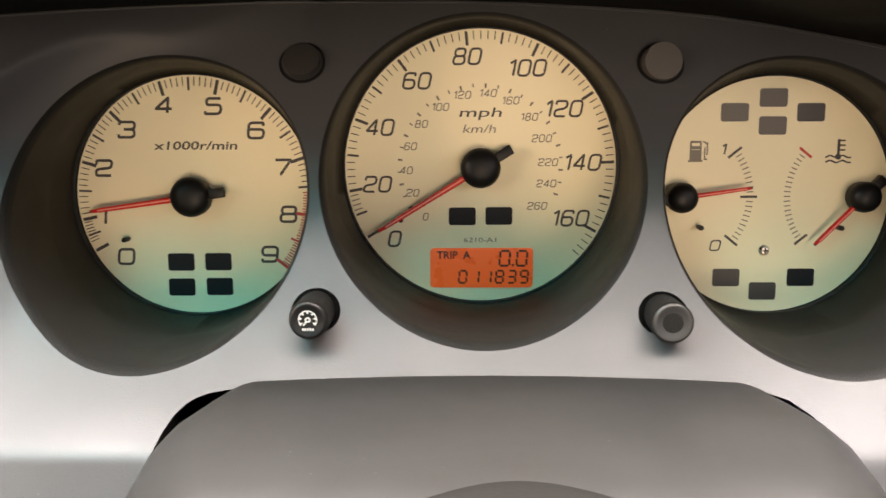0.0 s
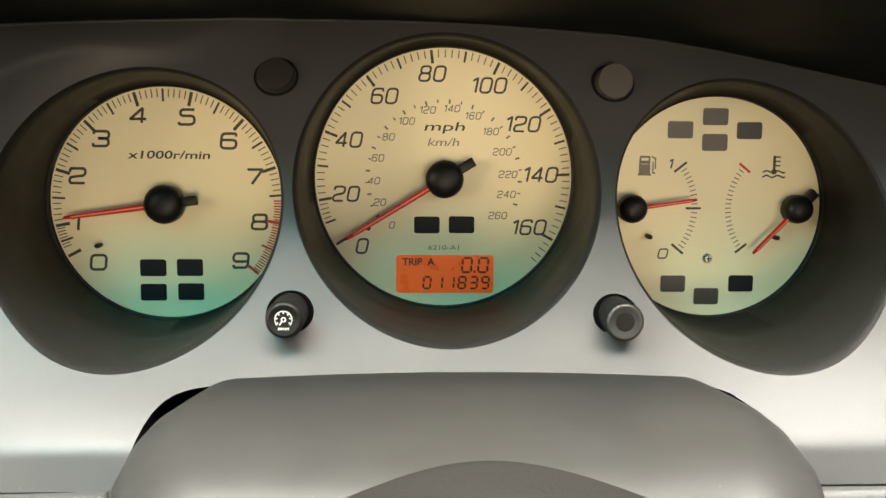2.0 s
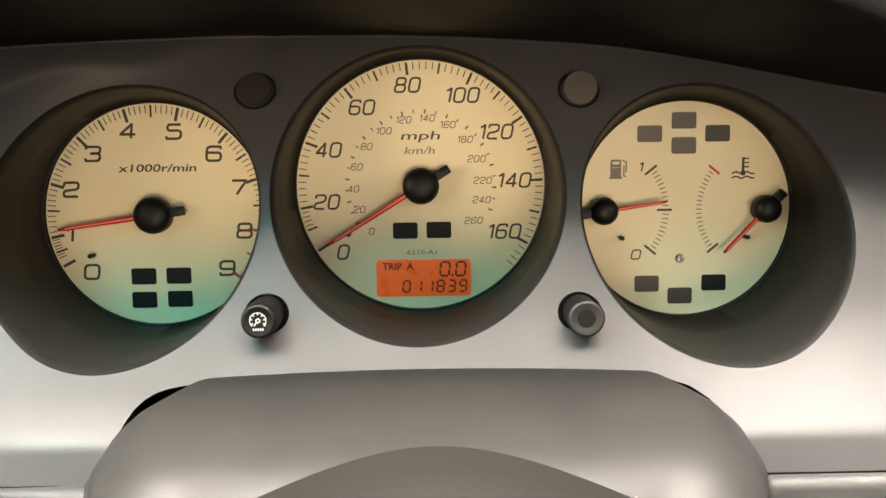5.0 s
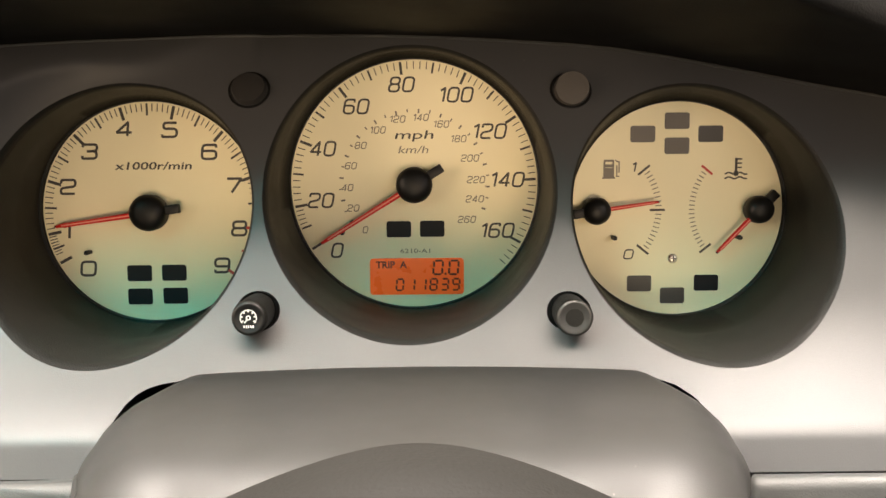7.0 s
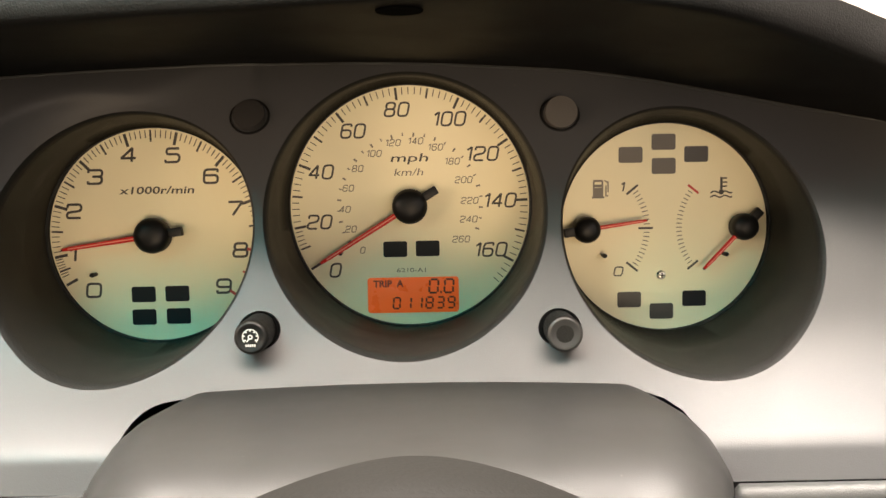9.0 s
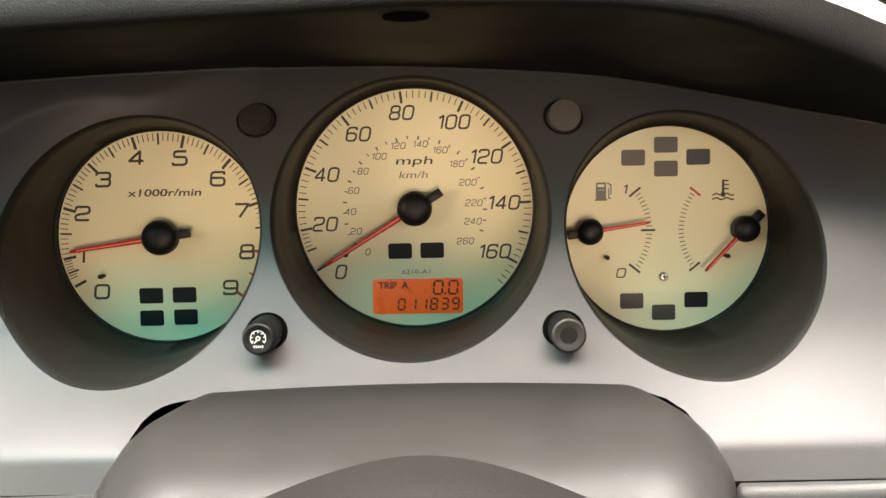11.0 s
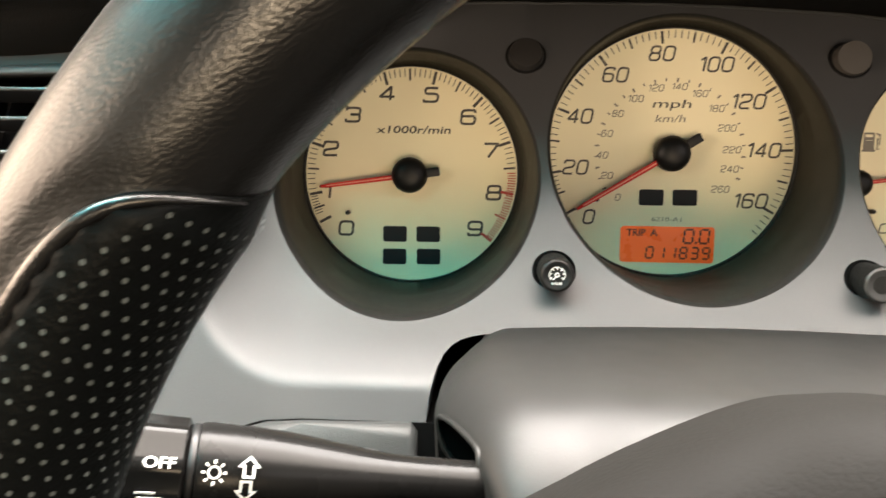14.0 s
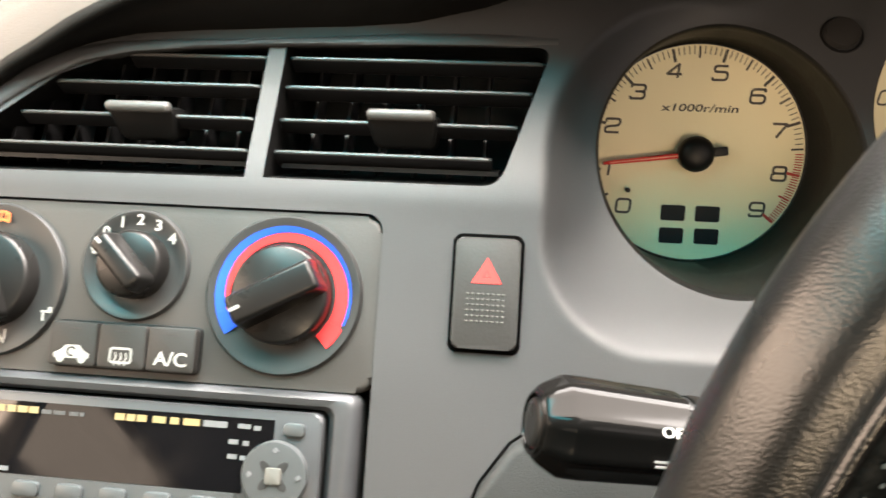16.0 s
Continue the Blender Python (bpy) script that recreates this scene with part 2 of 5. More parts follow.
def lathe(profile, cx, cz, n=64, cap_start=True, cap_end=True):
    """Turns (radius, y) pairs round an axis along y."""
    bm = bmesh.new()
    rings = []
    for r, y in profile:
        if r < 1e-6:
            rings.append([bm.verts.new((cx, y, cz))])
        else:
            rings.append([bm.verts.new((cx + r * math.cos(2 * math.pi * i / n), y, cz + r * math.sin(2 * math.pi * i / n))) for i in range(n)])
    for a, b in zip(rings, rings[1:]):
        for i in range(n):
            k = (i + 1) % n
            f = [a[i % len(a)], a[k % len(a)], b[k % len(b)], b[i % len(b)]]
            f = list(dict.fromkeys(f))
            if len(f) > 2:
                bm.faces.new(f)
    if cap_start and len(rings[0]) > 1:
        bm.faces.new(rings[0])
    if cap_end and len(rings[-1]) > 1:
        bm.faces.new(rings[-1])
    return bm


def rrect(w, h, r, n=5, cx=0.0, cz=0.0):
    pts = []
    for qx, qz, a0 in ((1, 1, 0), (-1, 1, 90), (-1, -1, 180), (1, -1, 270)):
        for i in range(n + 1):
            a = radians(a0 + 90 * i / n)
            pts.append((cx + qx * (w / 2 - r) + r * math.cos(a), cz + qz * (h / 2 - r) + r * math.sin(a)))
    return pts


def prism(outline, y0, y1, bevel=0.0, seg=2):
    """A flat outline (x, z) with depth; y0 is the front, whose edge is rounded."""
    bm = bmesh.new()
    a = [bm.verts.new((x, y0, z)) for x, z in outline]
    b = [bm.verts.new((x, y1, z)) for x, z in outline]
    front = bm.faces.new(a)
    bm.faces.new(b[::-1])
    for i in range(len(a)):
        k = (i + 1) % len(a)
        bm.faces.new((a[i], b[i], b[k], a[k]))
    if bevel:
        bmesh.ops.bevel(bm, geom=list(front.edges), offset=bevel, segments=seg, profile=0.5, affect="EDGES")
    return bm


def text(s, size, cx, cz, y, wide=1.25, slant=0.18, weight=0.0):
    """Letters of the built-in font, centred on (cx, cz), facing the driver at y."""
    cu = bpy.data.curves.new("t", "FONT")
    cu.body, cu.size, cu.align_x, cu.align_y = s, 1.0, "CENTER", "CENTER"
    cu.resolution_u = 3
    cu.offset = weight
    ob = bpy.data.objects.new("t", cu)
    scene.collection.objects.link(ob)
    me = bpy.data.meshes.new_from_object(ob.evaluated_get(bpy.context.evaluated_depsgraph_get()))
    bpy.data.objects.remove(ob)
    bm = bmesh.new()
    bm.from_mesh(me)
    bpy.data.meshes.remove(me)
    bpy.data.curves.remove(cu)
    zs = [v.co.y for v in bm.verts]
    xs = [v.co.x for v in bm.verts]
    mx, mz, k = (min(xs) + max(xs)) / 2, (min(zs) + max(zs)) / 2, size / 0.70
    for v in bm.verts:
        dx, dz = (v.co.x - mx) * k, (v.co.y - mz) * k
        v.co = (cx + dx * wide + dz * slant, y, cz + dz)
    return bm


STROKES = {
    "0": [([(0, 0), (1, 0), (1, 1), (0, 1)], True)],
    "1": [([(0.10, 0.80), (0.52, 1), (0.52, 0)], False)],
    "2": [([(0, 0.76), (0, 1), (1, 1), (1, 0.53), (0, 0.40), (0, 0), (1, 0)], False)],
    "3": [([(0, 0.80), (0, 1), (1, 1), (1, 0.52), (0.3, 0.52)], False), ([(0.3, 0.52), (1, 0.52), (1, 0), (0, 0), (0, 0.20)], False)],
    "4": [([(0.76, 0), (0.76, 1), (0, 0.27), (1.05, 0.27)], False)],
    "5": [([(0.95, 1), (0.05, 1), (0.05, 0.58), (1, 0.58), (1, 0), (0, 0), (0, 0.18)], False)],
    "6": [([(0.95, 0.80), (0.95, 1), (0, 1), (0, 0), (1, 0), (1, 0.57), (0, 0.57)], False)],
    "7": [([(0, 1), (1, 1), (0.38, 0)], False)],
    "8": [([(0, 0), (1, 0), (1, 0.52), (0, 0.52)], True), ([(0.05, 0.52), (0.95, 0.52), (0.95, 1), (0.05, 1)], True)],
    "9": [([(0.05, 0.20), (0.05, 0), (1, 0), (1, 1), (0, 1), (0, 0.43), (1, 0.43)], False)],
}


def ribbon(pts, closed, w, y):
    """A flat stroke of width w along points (x, z)."""
    n = len(pts)
    bm = bmesh.new()
    rows = []
    for i, (x, z) in enumerate(pts):
        p = Vector(pts[i - 1]) if (closed or i) else None
        q = Vector(pts[(i + 1) % n]) if (closed or i < n - 1) else None
        c = Vector((x, z))
        d0 = (c - p).normalized() if p is not None else (q - c).normalized()
        d1 = (q - c).normalized() if q is not None else d0
        t = (d0 + d1).normalized()
        k = w / 2 / max(0.5, t.dot(d0))
        nx, nz = -t.y * k, t.x * k
        rows.append((bm.verts.new((x + nx, y, z + nz)), bm.verts.new((x - nx, y, z - nz))))
    for i in range(n if closed else n - 1):
        a, b = rows[i], rows[(i + 1) % n]
        bm.faces.new((a[0], a[1], b[1], b[0]))
    return bm


def rounded(pts, closed, r):
    """Rounds the corners of a polyline."""
    out = []
    n = len(pts)
    for i, c in enumerate(pts):
        if not closed and i in (0, n - 1):
            out.append(tuple(c))
            continue
        c, p, q = Vector(c), Vector(pts[i - 1]), Vector(pts[(i + 1) % n])
        rr = min(r, (p - c).length / 2.05, (q - c).length / 2.05)
        a, b = c + (p - c).normalized() * rr, c + (q - c).normalized() * rr
        for k in range(6):
            u = k / 5
            out.append(tuple(a * (1 - u) ** 2 + c * 2 * u * (1 - u) + b * u * u))
    return out


def digits(s, h, cx, cz, y, ratio=0.9, slant=0.15, weight=0.15, gap=0.30):
    """Square, rounded numerals drawn with strokes."""
    w, sw = h * ratio, h * weight
    widths = [w * 0.62 if c == "1" else w for c in s]
    total = sum(widths) + gap * h * (len(s) - 1)
    x0 = cx - total / 2
    bms = []
    for c, wd in zip(s, widths):
        for pts, closed in STROKES[c]:
            real = [(sw / 2 + px * (w - sw), -h / 2 + sw / 2 + pz * (h - sw)) for px, pz in pts]
            real = rounded(real, closed, h * (0.05 if c in "147" else 0.24))
            bms.append(ribbon([(x0 + px + pz * slant, cz + pz) for px, pz in real], closed, sw, y))
        x0 += wd + gap * h
    return merge(*bms)


def bar(cx, cz, angle, r0, r1, w, y, thick=0.00012):
    """A mark from radius r0 to r1 at an angle round (cx, cz)."""
    a = radians(angle)
    bm = box(0, 0, 0, r1 - r0, thick, w)
    bm.transform(Matrix.Translation((cx + (r0 + r1) / 2 * math.cos(a), y, cz + (r0 + r1) / 2 * math.sin(a))) @ Matrix.Rotation(-a, 4, "Y"))
    return bm


def lerp(pts, x):
    """Piecewise straight value of a table of (x, value)."""
    if x <= pts[0][0]:
        return pts[0][1]
    for (x0, v0), (x1, v1) in zip(pts, pts[1:]):
        if x <= x1:
            return v0 + (v1 - v0) * (x - x0) / (x1 - x0)
    return pts[-1][1]


def sweep(sections, closed=False, caps=True):
    """Skins a row of point loops (all of one length)."""
    bm = bmesh.new()
    rows = [[bm.verts.new(p) for p in s] for s in sections]
    n = len(rows[0])
    pairs = list(zip(rows, rows[1:])) + ([(rows[-1], rows[0])] if closed else [])
    for a, b in pairs:
        for i in range(n):
            k = (i + 1) % n
            bm.faces.new((a[i], a[k], b[k], b[i]))
    if caps and not closed:
        bm.faces.new(rows[0])
        bm.faces.new(rows[-1][::-1])
    return bm


def cut(bm, cutters):
    """Takes the cutters out of a closed bmesh; returns the rest and, apart, the walls of the cuts."""
    def temp(b):
        me = bpy.data.meshes.new("tmp")
        bmesh.ops.recalc_face_normals(b, faces=b.faces)
        b.to_mesh(me)
        b.free()
        return new("tmp", me)
    a = temp(bm)
    a.data.materials.append(M_PANEL)
    cs = []
    for c in cutters:
        o = temp(c)
        o.data.materials.append(M_TUBE)
        cs.append(o)
        mod = a.modifiers.new("cut", "BOOLEAN")
        mod.operation, mod.solver, mod.object, mod.material_mode = "DIFFERENCE", "EXACT", o, "TRANSFER"
    me = bpy.data.meshes.new_from_object(a.evaluated_get(bpy.context.evaluated_depsgraph_get()))
    walls = [i for i, m in enumerate(me.materials) if m == M_TUBE]
    body = bmesh.new()
    body.from_mesh(me)
    side = body.copy()
    bmesh.ops.delete(body, geom=[f for f in body.faces if f.material_index in walls], context="FACES")
    bmesh.ops.delete(side, geom=[f for f in side.faces if f.material_index not in walls], context="FACES")
    for b in (body, side):
        for f in b.faces:
            f.material_index = 0
    for o in (a, *cs):
        m = o.data
        bpy.data.objects.remove(o)
        bpy.data.meshes.remove(m)
    bpy.data.meshes.remove(me)
    return body, side


# ---- fascia with the scooped instrument panel ----
FACE = 0.3057
TACH, SPEEDO, FUEL = (-0.0885, -0.0105, 0.0442), (0.0177, -0.0003, 0.0498), (0.1243, -0.0110, 0.0432)
FASCIA_Y = [(-0.20, 0.1763), (-0.0360, 0.2223), (-0.0270, 0.2245), (-0.0225, 0.2265), (-0.0195, 0.2280), (0.03, 0.2560), (0.07, 0.2788)]


SCOOP = 0.036
ROUND = [2 * math.pi * i / 120 for i in range(120)]


def smooth(u):
    u = min(1, max(0, u))
    return u * u * (3 - 2 * u)


def fascia_y(x, z):
    """Depth of the fascia: a leaning front with the instrument panel scooped into it."""
    base = lerp(FASCIA_Y, z)
    flat = 0.2653 + 0.5195 * z
    base += (flat - base) * 0.8 * smooth((x + 0.150) / 0.095) * smooth((z - 0.015) / 0.025)
    left, right, low, rad = -0.1500, 0.2240, -0.0727, 0.036
    dx = max(left + rad - x, x - right + rad, 0)
    dz = max(low + rad - z, 0)
    inside = rad - math.hypot(dx, dz) if (dx > 0 or dz > 0) else rad
    inside = min(inside, x - left, right - x, z - low)
    if z > -0.011 and x < -0.04:
        wide = 0.056 + 0.030 * smooth((x + 0.090) / 0.075)
        inside = min(inside, wide - math.hypot(min(x + 0.094, 0), z + 0.011))
    u = min(1, max(0, inside / SCOOP))
    m = 1 - (1 - u) ** 2.5
    return base + (flat - base) * m


def fascia_soft(x, z):
    """The fascia's depth with its creases rounded."""
    return sum(fascia_y(x + p, z + q) for p in (-0.0015, 0, 0.0015) for q in (-0.0015, 0, 0.0015)) / 9


# dial, shift of its opening towards the driver, the opening's radius, its sag
OPENINGS = ((TACH, 0.0036, 0.0027, 0.0460, 0.0016), (SPEEDO, -0.0004, 0.0044, 0.0493, 0.0029), (FUEL, -0.0032, 0.0020, 0.0463, 0.0013))


def gauge_hole(dial, sx, sz, ro, sag):
    """The cutter of a gauge's tube, which rolls outwards into the panel."""
    cx, cz, r = dial
    deep = [(r + 0.0003, 0.312), (r + 0.0003, 0.3040), (r + 0.0010, 0.3036)]
    roll = [(ro, 0.0060), (ro + 0.0002, 0.0035), (ro + 0.0008, 0.0018), (ro + 0.0019, 0.0007), (ro + 0.0034, 0.0001), (ro + 0.0046, -0.0006)]
    rings = []
    for q, y in deep:
        rings.append([(cx + q * math.cos(t), y, cz + q * math.sin(t)) for t in ROUND])
    for q, off in roll:
        ring = []
        for t in ROUND:
            p = ro + 0.0004 + sag * (1 - math.sin(t)) - (ro + 0.0046 - q) * 0.4
            x, z = cx + sx + p * math.cos(t), cz + sz + p * math.sin(t)
            ring.append((x, fascia_soft(x, z) + off, z))
        rings.append(ring)
    rings.append([(x, 0.15, z) for x, y, z in rings[-1]])
    return sweep(rings)


def fascia():
    xs = np.concatenate([np.arange(-0.42, -0.16, 0.004), np.arange(-0.16, -0.10, 0.001), np.arange(-0.10, 0.17, 0.002), np.arange(0.17, 0.22, 0.0012), np.arange(0.22, 0.341, 0.005)])
    zs = np.concatenate([np.arange(-0.20, -0.085, 0.005), np.arange(-0.085, -0.03, 0.0010), np.arange(-0.03, 0.076, 0.0018)])
    bm = bmesh.new()
    fr = [[bm.verts.new((x, fascia_soft(x, z), z)) for z in zs] for x in xs]
    for a, b in zip(fr, fr[1:]):
        for i in range(len(zs) - 1):
            bm.faces.new((a[i], b[i], b[i + 1], a[i + 1]))
    back = [bm.verts.new((x, 0.309, z)) for x, z in ((xs[0], zs[0]), (xs[-1], zs[0]), (xs[-1], zs[-1]), (xs[0], zs[-1]))]
    bm.faces.new(back)
    bm.faces.new([r[0] for r in fr] + [back[1], back[0]])
    bm.faces.new([r[-1] for r in fr] + [back[2], back[3]])
    bm.faces.new(fr[0] + [back[3], back[0]])
    bm.faces.new(fr[-1] + [back[2], back[1]])
    holes = [gauge_hole(*g) for g in OPENINGS]
    holes.append(prism(COLUMN_HOLE, 0.10, 0.30))
    holes += [prism(VENT_R, 0.15, 0.3), prism(VENT_L, 0.15, 0.3), prism(RECESS, 0.15, 0.242)]
    return cut(bm, holes)


VENT_R = rounded([(-0.2453, -0.0228), (-0.1653, -0.0226), (-0.1494, 0.0252), (-0.2453, 0.0240)], False, 0.0062)
VENT_L = [(-0.3700, -0.0238), (-0.2517, -0.0230), (-0.2517, 0.0232), (-0.2900, 0.0210), (-0.3090, 0.0190), (-0.3290, 0.0110), (-0.3530, -0.0085)]
COLUMN_HOLE = [(-0.0760, -0.19), (-0.0742, -0.0900), (-0.0734, -0.0817), (-0.0727, -0.0753), (-0.0719, -0.0715), (-0.0708, -0.0682), (-0.0692, -0.0653), (-0.0668, -0.0630), (-0.0640, -0.0615), (-0.0608, -0.0606), (-0.0575, -0.0601), (-0.0530, -0.0596), (-0.0480, -0.0592), (-0.02, -0.0584), (0.06, -0.0584), (0.088, -0.0592), (0.095, -0.0602), (0.1009, -0.0618), (0.1060, -0.0650), (0.1102, -0.0702), (0.1135, -0.0770), (0.1142, -0.089), (0.110, -0.19)]
RECESS = rrect(0.1715, 0.125, 0.006, cx=-0.2882, cz=-0.0955)
bm, walls = fascia()
dash = thing("dashboard_fascia", (-0.05, 0.25, -0.1), "grey soft plastic dashboard fascia with scooped instrument panel", "dashboard", kind="structure")
part("panel", bm, M_PANEL, dash, smooth=50)
ducts = walls.copy()
recess = walls.copy()
side_of = lambda f: 1 if f.calc_center_median().x < -0.145 and f.calc_center_median().z > -0.03 else 2 if f.calc_center_median().x < -0.145 else 0
for k, b in enumerate((walls, ducts, recess)):
    bmesh.ops.delete(b, geom=[f for f in b.faces if side_of(f) != k], context="FACES")
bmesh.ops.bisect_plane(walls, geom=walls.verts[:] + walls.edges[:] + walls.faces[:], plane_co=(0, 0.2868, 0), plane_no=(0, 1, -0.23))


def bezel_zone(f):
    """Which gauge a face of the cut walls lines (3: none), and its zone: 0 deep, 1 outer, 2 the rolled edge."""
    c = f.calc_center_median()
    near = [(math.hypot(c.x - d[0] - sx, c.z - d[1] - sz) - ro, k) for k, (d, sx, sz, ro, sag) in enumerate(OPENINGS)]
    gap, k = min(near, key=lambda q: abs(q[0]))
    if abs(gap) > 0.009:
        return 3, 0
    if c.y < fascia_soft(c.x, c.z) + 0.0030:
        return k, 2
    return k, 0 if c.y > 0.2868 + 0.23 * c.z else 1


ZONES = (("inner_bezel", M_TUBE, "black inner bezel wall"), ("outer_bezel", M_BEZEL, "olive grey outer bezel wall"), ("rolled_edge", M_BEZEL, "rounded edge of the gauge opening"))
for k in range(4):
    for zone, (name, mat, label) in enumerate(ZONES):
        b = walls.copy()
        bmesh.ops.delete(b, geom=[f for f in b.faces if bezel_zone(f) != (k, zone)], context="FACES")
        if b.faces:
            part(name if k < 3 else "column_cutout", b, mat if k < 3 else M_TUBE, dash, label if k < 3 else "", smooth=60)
part("duct_wall", ducts, M_BLACK, dash, "black vent duct walls", smooth=50)
part("recess_wall", recess, M_FASCIA, dash, smooth=50)


# ---- gauges ----
def gauge_base(name, label, spec):
    cx, cz, r = spec
    g = thing(name, (cx, FACE, cz - r), label, "gauge", "instrument gauges")
    f = part("dial_face", lathe([(0, FACE), (r + 0.0001, FACE), (r + 0.0001, FACE + 0.002), (0, FACE + 0.002)], cx, cz, 96), M_DIAL, g)
    return g, f


PRINT = FACE - 0.0001


def mark(f, spec, ang, length, w, mat=None, inset=0.0006):
    cx, cz, r = spec
    part("tick_mark", bar(cx, cz, ang, r - inset - length, r - inset, w, PRINT), mat or M_INK, f, smooth=0)


def needle(g, hx, hz, ang, length, cap, tail, w=0.0011):
    a = radians(ang)
    m = Matrix.Translation((hx, 0, hz)) @ Matrix.Rotation(-a, 4, "Y")
    y = FACE - 0.0052
    pts = [(cap * 0.6, w * 0.86), (length * 0.9, w * 0.62), (length, w * 0.42)]
    top = [(x, h * 1.22) for x, h in pts] + [(x, -h * 1.22) for x, h in pts[::-1]]
    bm = prism(top, y - 0.0008, y + 0.0006, 0.0003, 1)
    bm.transform(m)
    n = part("needle", bm, M_RED, g, "slim red needle")
    line = box((cap + length * 0.93) / 2, y - 0.0009, 0, length * 0.93 - cap, 0.0003, w * 0.52, 0.0001, 1)
    line.transform(m)
    part("needle_line", line, M_NEEDLELINE, n, "pale red line along the needle")
    tip = box(length - 0.0012, y - 0.0001, 0, 0.0030, 0.0012, w * 0.8, 0.0001, 1)
    tip.transform(m)
    part("needle_tip", tip, M_BLACK, n)
    tb = box(-(cap * 0.7 + tail) / 2, y + 0.0002, 0, tail - cap * 0.7, 0.0032, 0.0037, 0.0004, 2)
    tb.transform(m)
    part("counterweight", tb, M_BLACK, n)
    part("hub_cap", lathe([(0, y - 0.0046), (cap * 0.45, y - 0.0043), (cap * 0.78, y - 0.0034), (cap * 0.95, y - 0.0020), (cap, y - 0.0004), (cap * 0.98, y + 0.003), (0.002, y + 0.0032), (0.002, FACE)], hx, hz, 40), M_BLACK, n, "domed black needle cap", smooth=50)


def pin(g, x, z):
    part("stop_pin", lathe([(0, FACE - 0.005), (0.0008, FACE - 0.0048), (0.0010, FACE - 0.004), (0.0008, FACE)], x, z, 12), M_BLACK, g)


def lamp_window(g, x, z, mat, w=0.0100, h=0.0066):
    part("lamp_window", prism(rrect(w, h, 0.0009, 3, x, z), PRINT - 0.0001, FACE + 0.0005), mat, g)


# tachometer
g, f = gauge_base("tachometer", "cream tachometer dial with red needle near idle", TACH)
TA = [(0, 208.0), (1, 191.6), (9, -38.6)]
for i in range(0, 91):
    v = i / 10
    ang = lerp(TA, v)
    if i % 10 == 0:
        mark(f, TACH, ang, 0.0054, 0.0012, M_REDINK if v >= 8 else M_INK)
    elif i % 5 == 0:
        mark(f, TACH, ang, 0.0048, 0.0008, M_REDINK if v >= 7.6 else M_INK)
    elif i > 2 or i == 0:
        mark(f, TACH, ang, 0.0032, 0.0005 if v >= 7.6 else 0.00036, M_REDINK if v >= 7.6 else M_INK)
for i in range(28):
    mark(f, TACH, lerp(TA, 7.65 + i * 0.05), 0.0030, 0.00046, M_REDINK)
for s, x, z in (("0", -0.1157, -0.0333), ("1", -0.1240, -0.0180), ("2", -0.1222, 0.0), ("3", -0.1128, 0.0141), ("4", -0.0986, 0.0229), ("5", -0.0803, 0.0225), ("6", -0.0648, 0.0136), ("7", -0.0554, 0.0), ("8", -0.0537, -0.0174), ("9", -0.0613, -0.0325)):
    part("numeral", digits(s, 0.0066, x, z, PRINT, 1.02, 0.10, 0.155), M_INK, f, smooth=0)
part("lettering", text("x1000r/min", 0.0030, -0.0874, 0.0082, PRINT, 1.55, 0.2, 0.014), M_INK, f, smooth=0)
for x, z in ((-0.0950, -0.0354), (-0.0809, -0.0353), (-0.0951, -0.0450), (-0.0807, -0.0448)):
    lamp_window(g, x, z, M_LAMP)
pin(g, -0.1145, -0.0265)
needle(g, -0.0885, -0.0105, 188.0, 0.0375, 0.0074, 0.0125)

# speedometer
g, f = gauge_base("speedometer", "large cream speedometer dial, needle resting at zero", SPEEDO)
SP = [(0, 211.6), (20, 190.0), (160, -29.0), (170, -44.6)]
for v in range(0, 169, 2):
    ang = lerp(SP, v)
    if v % 20 == 0:
        mark(f, SPEEDO, ang, 0.0050, 0.00105)
    elif v % 10 == 0:
        mark(f, SPEEDO, ang, 0.0042, 0.0008)
    elif v > 10:
        mark(f, SPEEDO, ang, 0.0030, 0.00036)
for s, x, z in (("0", -0.0141, -0.0267), ("20", -0.0202, -0.0063), ("40", -0.0190, 0.0145), ("60", -0.0053, 0.0312), ("80", 0.0130, 0.0398), ("100", 0.0346, 0.0356), ("120", 0.0480, 0.0210), ("140", 0.0552, 0.0015), ("160", 0.0511, -0.0191)):
    part("numeral", digits(s, 0.0063, x, z, PRINT, 0.76, 0.20, 0.13, 0.12), M_INK, f, smooth=0)
INNER = ((-0.0025, -0.0184), (-0.0072, -0.0095), (-0.0095, -0.0012), (-0.0079, 0.0076), (-0.0038, 0.0157), (0.0031, 0.0218), (0.0111, 0.0261), (0.0205, 0.0267), (0.0287, 0.0240), (0.0356, 0.0181), (0.0403, 0.0103), (0.0427, 0.0016), (0.0422, -0.0062), (0.0389, -0.0145))
for i, (x, z) in enumerate(INNER):
    part("numeral", digits(str(i * 20), 0.0029, x, z, PRINT, 0.74, 0.20, 0.13, 0.14), M_INK_THIN, f, smooth=0)
KM = [(0, 213.0), (280, -33.5)]
for v in range(0, 270, 10):
    part("tick_mark", bar(SPEEDO[0], SPEEDO[1], lerp(KM, v + 4), 0.0292 if v % 20 else 0.0288, 0.0305, 0.0005 if v % 20 else 0.0007, PRINT), M_INK_THIN, f, smooth=0)
part("lettering", text("mph", 0.0034, 0.0179, 0.0193, PRINT, 1.9, 0.25, 0.003), M_INK, f, smooth=0)
part("lettering", text("km/h", 0.0030, 0.0176, 0.0139, PRINT, 1.45, 0.25, 0.0), M_INK_THIN, f, smooth=0)
